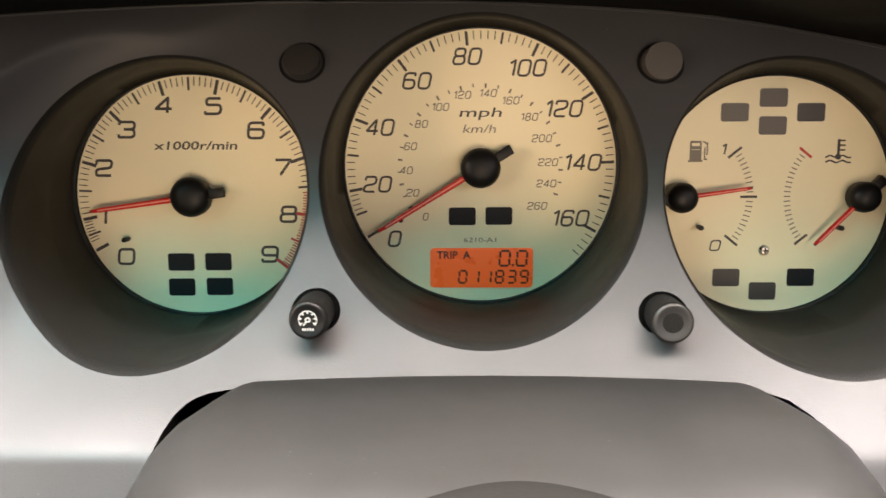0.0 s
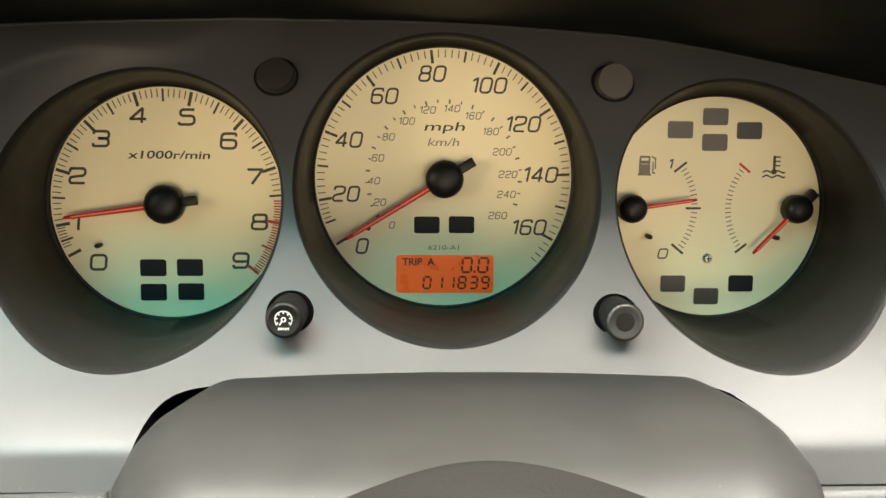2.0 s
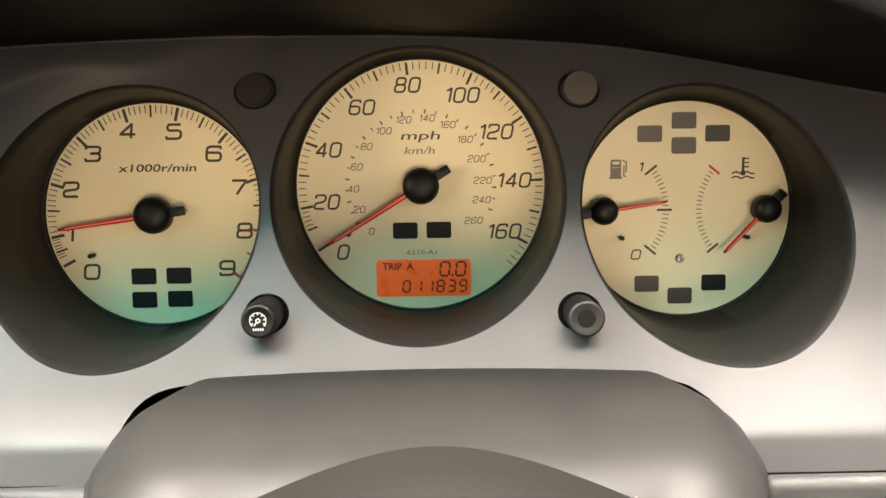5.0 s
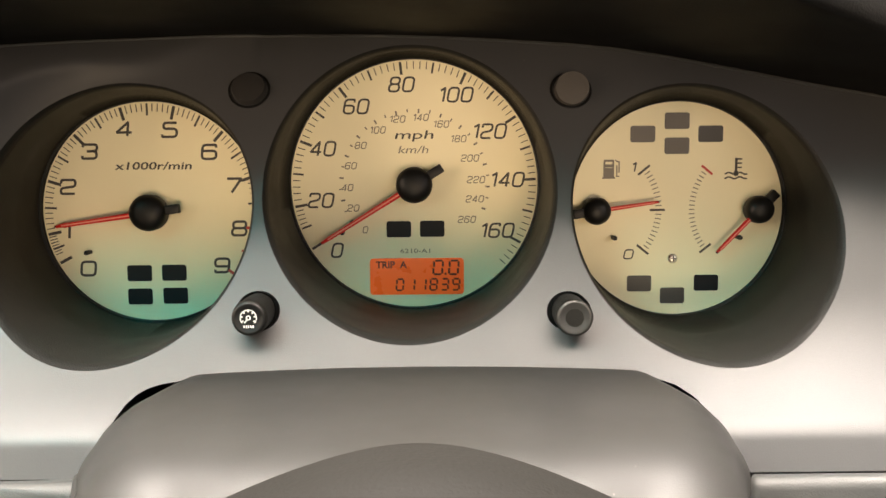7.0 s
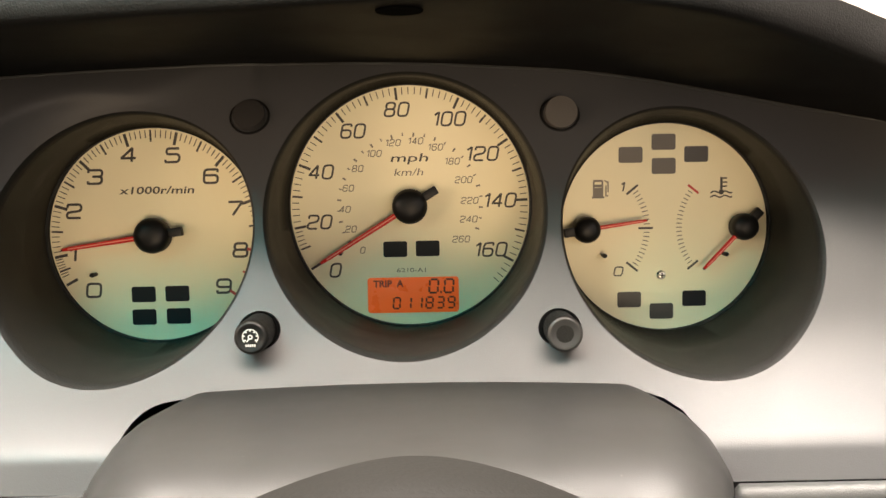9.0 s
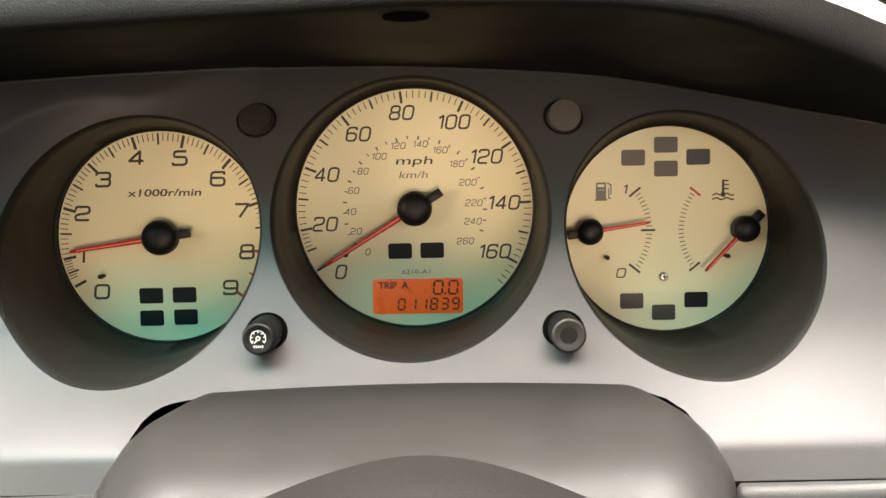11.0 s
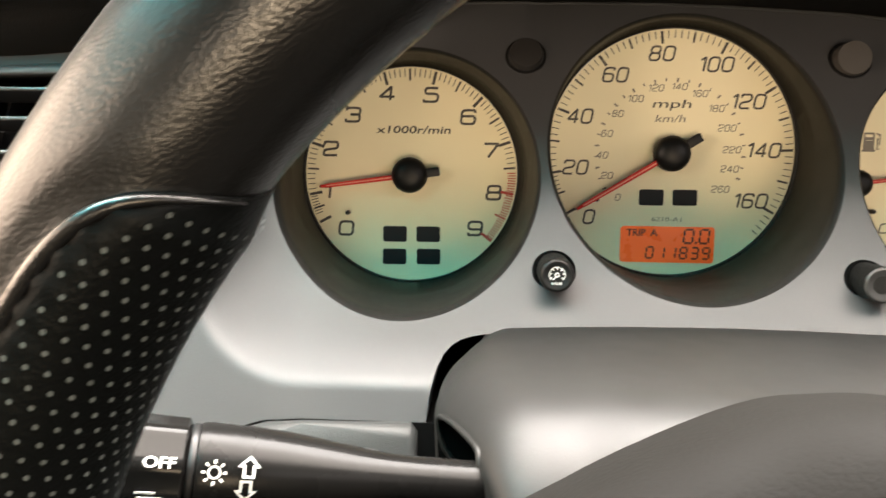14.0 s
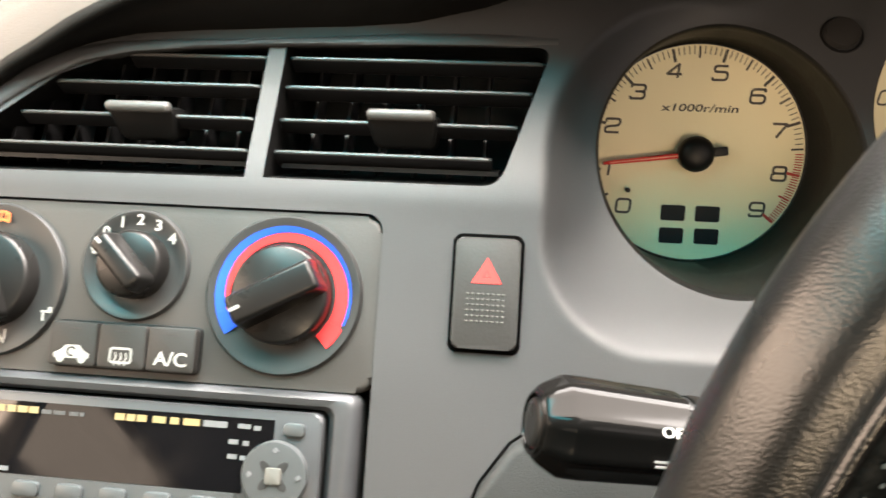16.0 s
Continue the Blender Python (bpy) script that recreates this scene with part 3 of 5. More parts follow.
part("lettering", text("6210-A1", 0.0018, 0.0177, -0.0272, PRINT, 1.45, 0.0, 0.0), M_INK_THIN, f, smooth=0)
lamp_window(g, 0.0111, -0.0183, M_LAMP)
lamp_window(g, 0.0247, -0.0182, M_LAMP)
pin(g, -0.0116, -0.0193)
display = part("trip_display", prism(rrect(0.0384, 0.0150, 0.0014, 4, 0.0183, -0.0377), PRINT - 0.0002, FACE + 0.0005), M_LCD, g, "lit orange trip display")

SEGMENTS = {"0": "abcdef", "1": "bc", "3": "abcdg", "8": "abcdefg", "9": "abcdfg"}


def digit(s, cx, cz, w, h, t, y):
    at = {"a": (0, h / 2, 1), "g": (0, 0, 1), "d": (0, -h / 2, 1), "f": (-w / 2, h / 4, 0), "b": (w / 2, h / 4, 0), "e": (-w / 2, -h / 4, 0), "c": (w / 2, -h / 4, 0)}
    bms = []
    for k in SEGMENTS[s]:
        x, z, flat = at[k]
        b = box(cx + x + z * 0.10, y, cz + z, w - t * 0.8 if flat else t, 0.00008, t if flat else h / 2 - t * 0.7)
        bms.append(b)
    return merge(*bms)


LCDY = PRINT - 0.0003
for i, s in enumerate("011839"):
    part("digit", digit(s, 0.0113 + i * 0.0046, -0.0411, 0.0027, 0.0046, 0.0007, LCDY), M_LCDINK, display, smooth=0)
part("digit", digit("0", 0.0270, -0.0341, 0.0036, 0.0056, 0.0008, LCDY), M_LCDINK, display, smooth=0)
part("digit", digit("0", 0.0334, -0.0341, 0.0036, 0.0056, 0.0008, LCDY), M_LCDINK, display, smooth=0)
part("decimal_point", box(0.0300, LCDY, -0.0367, 0.0008, 0.00008, 0.0008), M_LCDINK, display, smooth=0)
part("lettering", text("TRIP  A", 0.0028, 0.0079, -0.0328, LCDY, 0.98, 0.0, 0.025), M_LCDINK, display, smooth=0)
needle(g, 0.0177, -0.0003, 211.6, 0.0440, 0.0073, 0.0132)

# fuel and temperature
g, f = gauge_base("fuel_and_temperature_gauge", "cream combined fuel and coolant temperature gauge", FUEL)
FH, TH = (0.0908, -0.0113), (0.1562, -0.0112)
for i in range(0, 21):
    a = 39.0 - i * 78.0 / 20
    big = i in (0, 10, 20)
    part("tick_mark", bar(*FH, a, 0.0227 if big else 0.0250, 0.0288 if big else 0.0275, 0.0009 if big else 0.0004, PRINT), M_INK if big else M_INK_THIN, f, smooth=0)
    b = 180 - 39.0 + i * 78.0 / 20
    ends = i in (0, 20)
    part("tick_mark", bar(*TH, b, 0.0225 if ends else 0.0245, 0.0282 if ends else 0.0268, 0.0009 if ends else 0.0004, PRINT), (M_REDINK if i == 0 else M_INK) if ends else M_INK_THIN, f, smooth=0)
part("numeral", digits("1", 0.0042, 0.1066, 0.0061, PRINT, 0.8, 0.20, 0.15), M_INK, f, smooth=0)
part("numeral", digits("0", 0.0042, 0.1051, -0.0294, PRINT, 0.95, 0.20, 0.13), M_INK, f, smooth=0)
pump = merge(box(-0.0012, 0, 0.0012, 0.0042, 0.0001, 0.0012), box(-0.0030, 0, 0.0, 0.0007, 0.0001, 0.0060), box(0.0006, 0, 0.0, 0.0007, 0.0001, 0.0060), box(-0.0012, 0, 0.0033, 0.0040, 0.0001, 0.0008), box(-0.0012, 0, -0.0014, 0.0042, 0.0001, 0.0036), box(-0.0012, 0, -0.0036, 0.0052, 0.0001, 0.0008), box(0.0021, 0, -0.0008, 0.0005, 0.0001, 0.0044), box(0.0030, 0, 0.0008, 0.0005, 0.0001, 0.0046), box(0.0025, 0, -0.0030, 0.0012, 0.0001, 0.0005), box(0.0022, 0, 0.0030, 0.0020, 0.0001, 0.0005, turn=Matrix.Rotation(radians(35), 4, "Y")))
pump.transform(Matrix.Translation((0.0977, PRINT, 0.0055)))
part("pump_symbol", pump, M_INK_THIN, f, smooth=0)
bms = [box(0.0, 0, 0.0010, 0.0010, 0.0001, 0.0062)] + [box(0.0014, 0, 0.0036 - i * 0.0017, 0.0020, 0.0001, 0.0006) for i in range(3)]
bms += [lathe([(0, 0.00005), (0.0011, 0.00005), (0.0011, -0.00005), (0, -0.00005)], 0.0, -0.0022, 16)]
for row in (-0.0022, -0.0040):
    for i in range(8):
        x = -0.0040 + i * 0.00114
        if row < -0.003 or abs(x) > 0.0014:
            bms.append(box(x, 0, row + 0.00035 * math.sin(i * 1.6), 0.0013, 0.0001, 0.0006, turn=Matrix.Rotation(-0.45 * math.cos(i * 1.6), 4, "Y")))
therm = merge(*bms)
therm.transform(Matrix.Translation((0.1483, PRINT, 0.0055)))
part("thermometer_symbol", therm, M_INK, f, smooth=0)
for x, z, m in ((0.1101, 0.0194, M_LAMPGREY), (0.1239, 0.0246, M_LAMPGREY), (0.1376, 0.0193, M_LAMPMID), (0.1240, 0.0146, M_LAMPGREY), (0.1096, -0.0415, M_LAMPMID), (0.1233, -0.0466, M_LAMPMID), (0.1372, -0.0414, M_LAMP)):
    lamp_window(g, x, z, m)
screw = part("screw", lathe([(0, FACE - 0.0016), (0.0012, FACE - 0.0014), (0.0019, FACE - 0.0006), (0.0019, FACE)], 0.1231, -0.0312, 24), M_STEEL, g)
part("screw_slot", merge(box(0.1231, FACE - 0.0016, -0.0312, 0.0022, 0.0003, 0.0005), box(0.1231, FACE - 0.0016, -0.0312, 0.0005, 0.0003, 0.0022)), M_BLACK, screw, smooth=0)
pin(g, 0.0985, -0.0224)
pin(g, 0.1493, -0.0226)
needle(g, *FH, 8.0, 0.0250, 0.0056, 0.0095, 0.0008)
needle(g, *TH, 226.0, 0.0240, 0.0056, 0.0095, 0.0008)

# ---- hood over the instruments and vents ----
LIP = [(-0.400, -0.078), (-0.3833, -0.0562), (-0.373, -0.0287), (-0.3608, -0.0083), (-0.3453, 0.0089), (-0.3304, 0.0174), (-0.3156, 0.0264), (-0.306, 0.0309), (-0.2965, 0.0352), (-0.276, 0.0412), (-0.2434, 0.0457), (-0.2009, 0.048), (-0.10, 0.0535), (0.0177, 0.0592), (0.06, 0.0590), (0.078, 0.0582), (0.091, 0.0566), (0.107, 0.0542), (0.129, 0.0507), (0.152, 0.0472), (0.171, 0.0425), (0.190, 0.0340), (0.210, 0.0180), (0.232, -0.0150), (0.250, -0.060)]
BACK = [(-0.400, -0.075), (-0.3881, -0.0574), (-0.3769, -0.02), (-0.362, 0.002), (-0.3508, 0.0108), (-0.3343, 0.0186), (-0.3216, 0.0229), (-0.303, 0.0261), (-0.2799, 0.027), (-0.2612, 0.0277), (-0.2378, 0.0288), (-0.2232, 0.0294), (-0.1998, 0.0318), (-0.1724, 0.0395), (-0.1590, 0.0462), (-0.1472, 0.0488), (-0.1300, 0.0505), (-0.1140, 0.0524), (-0.0993, 0.0540), (-0.0830, 0.0555), (-0.0655, 0.0568), (-0.0475, 0.0576), (-0.0290, 0.0580), (0.0062, 0.0577), (0.0330, 0.0566), (0.0584, 0.0549), (0.0775, 0.0535), (0.0964, 0.0514), (0.1151, 0.0482), (0.1336, 0.0443), (0.1518, 0.0402), (0.1698, 0.0362), (0.1879, 0.0331), (0.2020, 0.0305), (0.225, 0.015), (0.245, -0.020)]


def hood(lining):
    """The lining under the hood up to its lip, or the pad above it."""
    sections = []
    n = 110
    for i in range(n + 1):
        x = -0.400 + (0.250 + 0.400) * i / n
        zl, zb = lerp(LIP, x), lerp(BACK, x)
        yb = fascia_y(x, zb) + 0.004
        yl = 0.2 + 0.037 * smooth((-0.11 - x) / 0.12) + 0.03 * smooth((x - 0.10) / 0.08)
        nx = (lerp(LIP, x + 0.004) - lerp(LIP, x - 0.004)) / 0.008
        k = 1 / math.hypot(1, nx)
        ox, oz = -nx * k, k
        s = [(x, yb, zb), (x, yb * 0.65 + yl * 0.35, zb * 0.65 + zl * 0.35 - 0.0006), (x, yb * 0.3 + yl * 0.7, zb * 0.3 + zl * 0.7 - 0.0004), (x, yl + 0.004, zl - 0.0001)]
        for dy, up in ((0.0, 0.0), (-0.0014, 0.0003), (-0.0022, 0.0012), (-0.0027, 0.0030), (-0.0026, 0.0058), (-0.0014, 0.0100), (0.0012, 0.0145), (0.0065, 0.0210), (0.0150, 0.0310), (0.0300, 0.0420), (0.060, 0.0500), (0.12, 0.0530), (0.25, 0.0530)):
            up *= 1 if up > 0.012 else 1 - 0.5 * smooth((-0.20 - x) / 0.06) + 0.45 * smooth((x - 0.08) / 0.06) + 0.40 * smooth((x + 0.19) / 0.05) * smooth((-0.01 - x) / 0.05)
            s.append((x + ox * up, yl + dy, zl + oz * up))
        if lining:
            s = s[:10] + [(s[9][0], s[9][1] + 0.012, s[9][2] + 0.001)] + [(x, yl + 0.03, zl + 0.012), (x, yb, zb + 0.008)]
        else:
            s = s[9:] + [(x, yl + 0.25, zb + 0.004), (x, yl + 0.04, zl + 0.008)]
        sections.append(s)
    return sweep(sections)


edge = []
for i in range(90):
    x = -0.142 + i * 0.004
    z = lerp(BACK, x) - 0.0008
    y = fascia_soft(x, z)
    edge.append([(x, y + 0.0004 * math.cos(q * math.pi / 3) - 0.0001, z + 0.0004 * math.sin(q * math.pi / 3)) for q in range(6)])
part("panel_edge", sweep(edge), M_PANEL, dash, "thin raised edge below the hood", smooth=60)

brow = thing("instrument_hood", (0.0, 0.25, 0.06), "dark grey padded hood over gauges and vents", "dashboard hood")
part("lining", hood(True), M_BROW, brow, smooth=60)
part("top_pad", hood(False), M_TOPPAD, brow, "padded top of the hood in a lit grey tone", smooth=60)
for x, y, z in ((0.0188, 0.208, 0.0585), (0.1365, 0.243, 0.0509)):
    s = lathe([(0.0085, -0.0006), (0.0088, 0.0), (0.0070, 0.0004), (0.0064, 0.006), (0, 0.006)], 0, 0, 24)
    s.transform(Matrix.Translation((x, y, z)) @ Matrix.Rotation(radians(84), 4, "X") @ Matrix.Diagonal((0.80, 1, 0.42, 1)))
    part("recess", s, M_VOID, brow, "small black oval recess")

# ---- steering column cover ----
# depth, height of the top, half width of the flat top, its crown, half width, drop of the shoulder, height of the wall
COVER = (
    (0.252, -0.0566, 0.064, 0.0014, 0.0790, 0.018, 0.02), (0.236, -0.0566, 0.066, 0.0014, 0.0815, 0.019, 0.02), (0.220, -0.0568, 0.069, 0.0012, 0.0865, 0.020, 0.02),
    (0.208, -0.0571, 0.0712, 0.0012, 0.0900, 0.020, 0.02), (0.198, -0.0574, 0.0710, 0.0012, 0.0903, 0.020, 0.02), (0.185, -0.0582, 0.066, 0.0014, 0.0885, 0.018, 0.016),
    (0.177, -0.0583, 0.063, 0.0017, 0.0852, 0.0165, 0.014), (0.170, -0.0582, 0.060, 0.0022, 0.0818, 0.015, 0.012), (0.163, -0.0580, 0.0575, 0.0034, 0.0795, 0.0135, 0.010),
    (0.157, -0.0580, 0.055, 0.0055, 0.0772, 0.012, 0.010), (0.150, -0.0590, 0.052, 0.0084, 0.0745, 0.0105, 0.010), (0.144, -0.0620, 0.050, 0.0098, 0.0720, 0.010, 0.010),
    (0.140, -0.0665, 0.048, 0.0100, 0.0700, 0.010, 0.010), (0.137, -0.0730, 0.046, 0.0100, 0.0680, 0.010, 0.010), (0.136, -0.0800, 0.045, 0.0100, 0.0670, 0.008, 0.010))


def column():
    """Sections from the panel to the wheel; crowned top, rounded shoulders."""
    sections = []
    for y, zt, flat, crown, half, drop, wall_z in COVER:
        s = []
        for i in range(65):
            u = -1 + 2 * i / 64
            a = abs(u)
            t = max(0, a - 0.55) / 0.45 * math.pi / 2
            x = flat * min(a, 0.55) / 0.55 + (half - flat) * math.sin(t)
            z = zt - crown * min(1, a / 0.55) ** 2 - drop * (1 - math.cos(t))
            s.append((0.0200 + math.copysign(x, u), y, z))
        low = zt - crown - drop - wall_z
        s.append((0.0200 + half - 0.001, y, low))
        s.append((0.0200 - half + 0.001, y, low))
        sections.append(s)
    return sweep(sections)


def open_edge_tube(bm, r):
    """A thin rounded lip along the open edge of a mesh."""
    nxt = {}
    for e in bm.edges:
        if e.is_boundary:
            for p, q in (tuple(e.verts), tuple(e.verts)[::-1]):
                nxt.setdefault(p, []).append(q)
    at = max(nxt, key=lambda v: v.co.z)
    path, last = [at], None
    while True:
        ways = [q for q in nxt[path[-1]] if q is not last and (q is not at or len(path) > 2)]
        if not ways or ways[0] is at or len(path) > 4000:
            break
        last = path[-1]
        path.append(ways[0])
    pts = [v.co.copy() for v in path]
    for k in range(3):
        pts = [(pts[i - 1] + pts[i] * 2 + pts[(i + 1) % len(pts)]) / 4 for i in range(len(pts))]
    keep = [pts[0]]
    for p in pts:
        if (p - keep[-1]).length > 0.0008:
            keep.append(p)
    sec = []
    for i, p in enumerate(keep):
        t = (keep[(i + 1) % len(keep)] - keep[i - 1]).normalized()
        u = t.cross(Vector((0.3, 0.9, 0.3))).normalized()
        v = t.cross(u)
        sec.append([p + r * (math.cos(q * math.pi / 4) * u + math.sin(q * math.pi / 4) * v) for q in range(8)])
    return sweep(sec, closed=True)


col = thing("steering_column_cover", (0.0200, 0.19, -0.19), "grey plastic steering column cover lightly specked with dust", "column cover")
OPENING = [(0.1885, -0.13), (0.1880, -0.0765), (0.1870, -0.0742), (0.1850, -0.0728), (0.1800, -0.0721), (0.1700, -0.0718), (0.1610, -0.0717), (0.1585, -0.0721), (0.1568, -0.0735), (0.1560, -0.0760), (0.1555, -0.13)]
notch = sweep([[(x, y, z) for y, z in OPENING] for x in (-0.11, -0.0525)])
shroud, inside = cut(column(), [notch])
lip = open_edge_tube(shroud, 0.0008)
upper = part("upper_shroud", shroud, M_COLUMN, col, smooth=60)
part("stalk_opening", inside, M_VOID, upper, "black opening for the stalk", smooth=30)
part("opening_lip", lip, M_COLUMN, upper, smooth=60)
low = box(0.0240, 0.207, -0.145, 0.126, 0.136, 0.080, 0.02, 4)
part("lower_shroud", low, M_COLUMN, col, smooth=60)
sock = box(0.0240, 0.198, -0.096, 0.126, 0.094, 0.050)
part("switch_body", sock, M_VOID, col, "black switch body inside the cover", smooth=0)

# ---- steering wheel ----
WC, WTILT, WR = Vector((0.0234, 0.0760, -0.0961)), -0.0720, 0.1510
WUP, WN = Vector((0, math.sin(WTILT), math.cos(WTILT))), Vector((0, -math.cos(WTILT), math.sin(WTILT)))


def rim_point(a, phi, r):
    """a: degrees round the wheel; phi: degrees round the section, 0 outwards, 90 to the driver."""
    out = math.cos(radians(a)) * Vector((1, 0, 0)) + math.sin(radians(a)) * WUP
    return WC + WR * out + r * (math.cos(radians(phi)) * out + math.sin(radians(phi)) * WN)


def seam(a):
    """Where round the section the perforated leather begins, a degrees from the top of the grip."""
    return 84 + 107 * math.exp(-((a / 1.5) ** 0.8)) if a > 0 else 191


def grip(flip):
    sections = []
    for i in range(181):
        a = 74.0 * (i / 180) ** 1.2
        s0, s1 = seam(a), 275 - 75 * math.exp(-((a / 6.0)))
        row = []
        for k in range(25):
            u = k / 24
            phi = s0 + (s1 - s0) * u
            edge = min(1, min(u, 1 - u) * 7)
            r = 0.0128 + 0.0023 * math.sqrt(max(0, 1 - (1 - edge) ** 2)) * min(1, 0.25 + a / 4)
            r += 0.00035 * math.sin(a * 4.4) * max(0, 1 - u * 9) * min(1, u * 40)
            row.append((phi, r))
        back = [(p, 0.009) for p, r in row[::-1]]
        ang = 139.6 + a
        sections.append([rim_point(ang if not flip else 180 - ang, p, r) for p, r in row + back])
    return sweep(sections)


def dots(flip):
    verts, faces = [], []
    for i in range(64):
        a = 2.2 + i * 0.88
        for k in range(30):
            phi = 262 - (k + (0.5 if i % 2 else 0)) * 8.6
            if phi < seam(a) + 12:
                continue
            ang = 139.6 + a
            base = len(verts)
            c = rim_point(ang if not flip else 180 - ang, phi, 0.01522)
            e1 = (rim_point((ang if not flip else 180 - ang) + 1, phi, 0.01522) - c).normalized()
            e2 = (rim_point(ang if not flip else 180 - ang, phi + 3, 0.01522) - c).normalized()
            for q in range(6):
                verts.append(c + 0.00040 * (math.cos(q * math.pi / 3) * e1 + 0.85 * math.sin(q * math.pi / 3) * e2))
            faces.append([base + q for q in range(6)])
    bm = bmesh.new()
    vs = [bm.verts.new(v) for v in verts]
    for f in faces:
        bm.faces.new([vs[q] for q in f])
    return bm


def rim_radius(a, phi):
    """The rim's section: round, sunk a little where it meets the perforated leather."""
    turn = (a % 360) - 139.6 if 90 < a % 360 < 270 else 40.4 - ((a + 180) % 360 - 180)
    if not 0 < turn < 74:
        return 0.0131
    gap = (seam(turn) - phi) / 26
    return 0.0131 - 0.0008 * math.exp(-((gap - 0.25) * 2.2) ** 2) * min(1, turn / 5)


def welt(flip):
    """The rolled edge of the perforated leather."""
    sec = []
    for i in range(120):
        a = 0.6 + 73.0 * (i / 119) ** 1.4
        ang = 139.6 + a
        ang = 180 - ang if flip else ang
        sec.append([rim_point(ang, seam(a) + 4 + 4.6 * math.cos(t), 0.0139 + 0.0010 * math.sin(t) * min(1, 0.3 + a / 6)) for t in [q * math.pi / 5 for q in range(10)]])
    return sweep(sec)


wheel = thing("steering_wheel", WC - 0.15 * WUP, "black leather steering wheel with perforated grips", "steering wheel")
part("rim", sweep([[rim_point(a, p * 5, rim_radius(a, p * 5)) for p in range(72)] for a in range(360)], closed=True), M_RIM, wheel, "smooth black leather rim", smooth=0)
for flip in (False, True):
    gp = part("grip", grip(flip), M_GRIP, wheel, "perforated black leather grip", smooth=70)
    part("welt", welt(flip), M_RIM, gp, "rolled leather edge of the grip", smooth=70)
    tagged(part("perforation", dots(flip), M_DOT, gp, smooth=0), kind="stuff")


def hub():
    """A wide pad whose top edge falls away to both sides."""
    sections = []
    for i in range(65):
        x = -0.112 + 0.224 * i / 64
        d = 0.0235 * (math.sqrt(1 + (x / 0.0398) ** 2) - 1)
        y, z = 0.1242 - 0.36 * d, -0.0490 - d
        k = 1 - 0.35 * (x / 0.112) ** 2
        s = [(y + 0.050, z - 0.012), (y + 0.020, z - 0.0022), (y + 0.008, z - 0.0004), (y, z), (y - 0.006, z - 0.0016), (y - 0.012, z - 0.0050)]
        s += [(y - 0.020 * k, z - 0.014), (y - 0.027 * k, z - 0.030), (y - 0.032 * k, z - 0.055), (y - 0.032 * k, -0.170), (y + 0.050, -0.170)]
        sections.append([(0.0216 + x, p, q) for p, q in s])
    return sweep(sections)


part("hub_pad", hub(), M_HUB, wheel, "smooth grey vinyl hub pad", smooth=60)
for a in (205, -25):
    sec = []
    for i in range(9):
        u = i / 8
        p = Vector((0.0215, 0.125, -0.130)).lerp(rim_point(a, 180, 0.010), u)
        h = 0.022 - 0.008 * math.sin(u * math.pi)
        sec.append([(p.x, p.y + 0.008 * math.sin(radians(t)), p.z + h * math.cos(radians(t))) for t in range(0, 360, 30)])
    part("spoke", sweep(sec), M_HUB, wheel, smooth=60)

# ---- lamp and wiper stalk ----
def along(p0, p1, profile, n=64, facet=0.3):
    """A body along a line, round or eight-sided: (share of the length, radius)."""
    d = (p1 - p0)
    u = d.normalized()
    v = u.cross(Vector((0, 0, 1))).normalized()
    w = u.cross(v)
    sec = []
    for s, r in profile:
        c = p0 + d * s
        ring = []
        for i in range(n):
            t = 2 * math.pi * i / n
            x, z = math.cos(t), math.sin(t)
            k = 1 + facet * (min(1.03, 0.98 / math.cos((t + math.pi / 8) % (math.pi / 4) - math.pi / 8)) - 1)
            ring.append(c + r * k * (x * v + z * w))
        sec.append(ring)
    return sweep(sec)


S0, S1 = Vector((-0.0500, 0.1600, -0.0815)), Vector((-0.1517, 0.1307, -0.0663))
stalk = thing("light_stalk", S0, "glossy black light switch stalk with white markings", "stalk")
part("arm", along(S0, S1, [(0, 0.0054), (0.14, 0.0054), (0.22, 0.0055), (0.28, 0.0059), (0.35, 0.0068), (0.43, 0.0081), (0.5, 0.0090), (0.56, 0.0095), (0.66, 0.0098), (0.674, 0.0095)]), M_ARM, stalk, smooth=50)
part("collar_ring", along(S0, S1, [(0.675, 0.0090), (0.679, 0.0093), (0.687, 0.0093), (0.691, 0.0090)]), M_BLACK, stalk, smooth=50)
knob = part("end_knob", along(S0, S1, [(0.693, 0.0088), (0.70, 0.0101), (0.90, 0.0107), (0.940, 0.0106), (0.950, 0.0104), (0.985, 0.0084), (0.994, 0.0077), (0.998, 0.0072)], facet=1.25), M_GLOSS, stalk, "glossy black twist knob", smooth=50)
part("end_ring", along(S0, S1, [(0.990, 0.0070), (1.001, 0.0070), (1.004, 0.0066), (1.004, 0.0062), (1.000, 0.0059), (0.990, 0.0059)], facet=0.0), M_GLOSS, knob, "thin raised ring round the end button", smooth=50)
part("end_button", along(S0, S1, [(0.985, 0.0054), (1.000, 0.0054), (1.004, 0.0049), (1.005, 0.0030)], facet=0.0), M_KNOB, knob, smooth=50)
SU = (S1 - S0).normalized()
SF = (Vector((-0.06, -0.02, 0.0)) - (S0 + S1) / 2)
SF = (SF - SF.dot(SU) * SU).normalized()


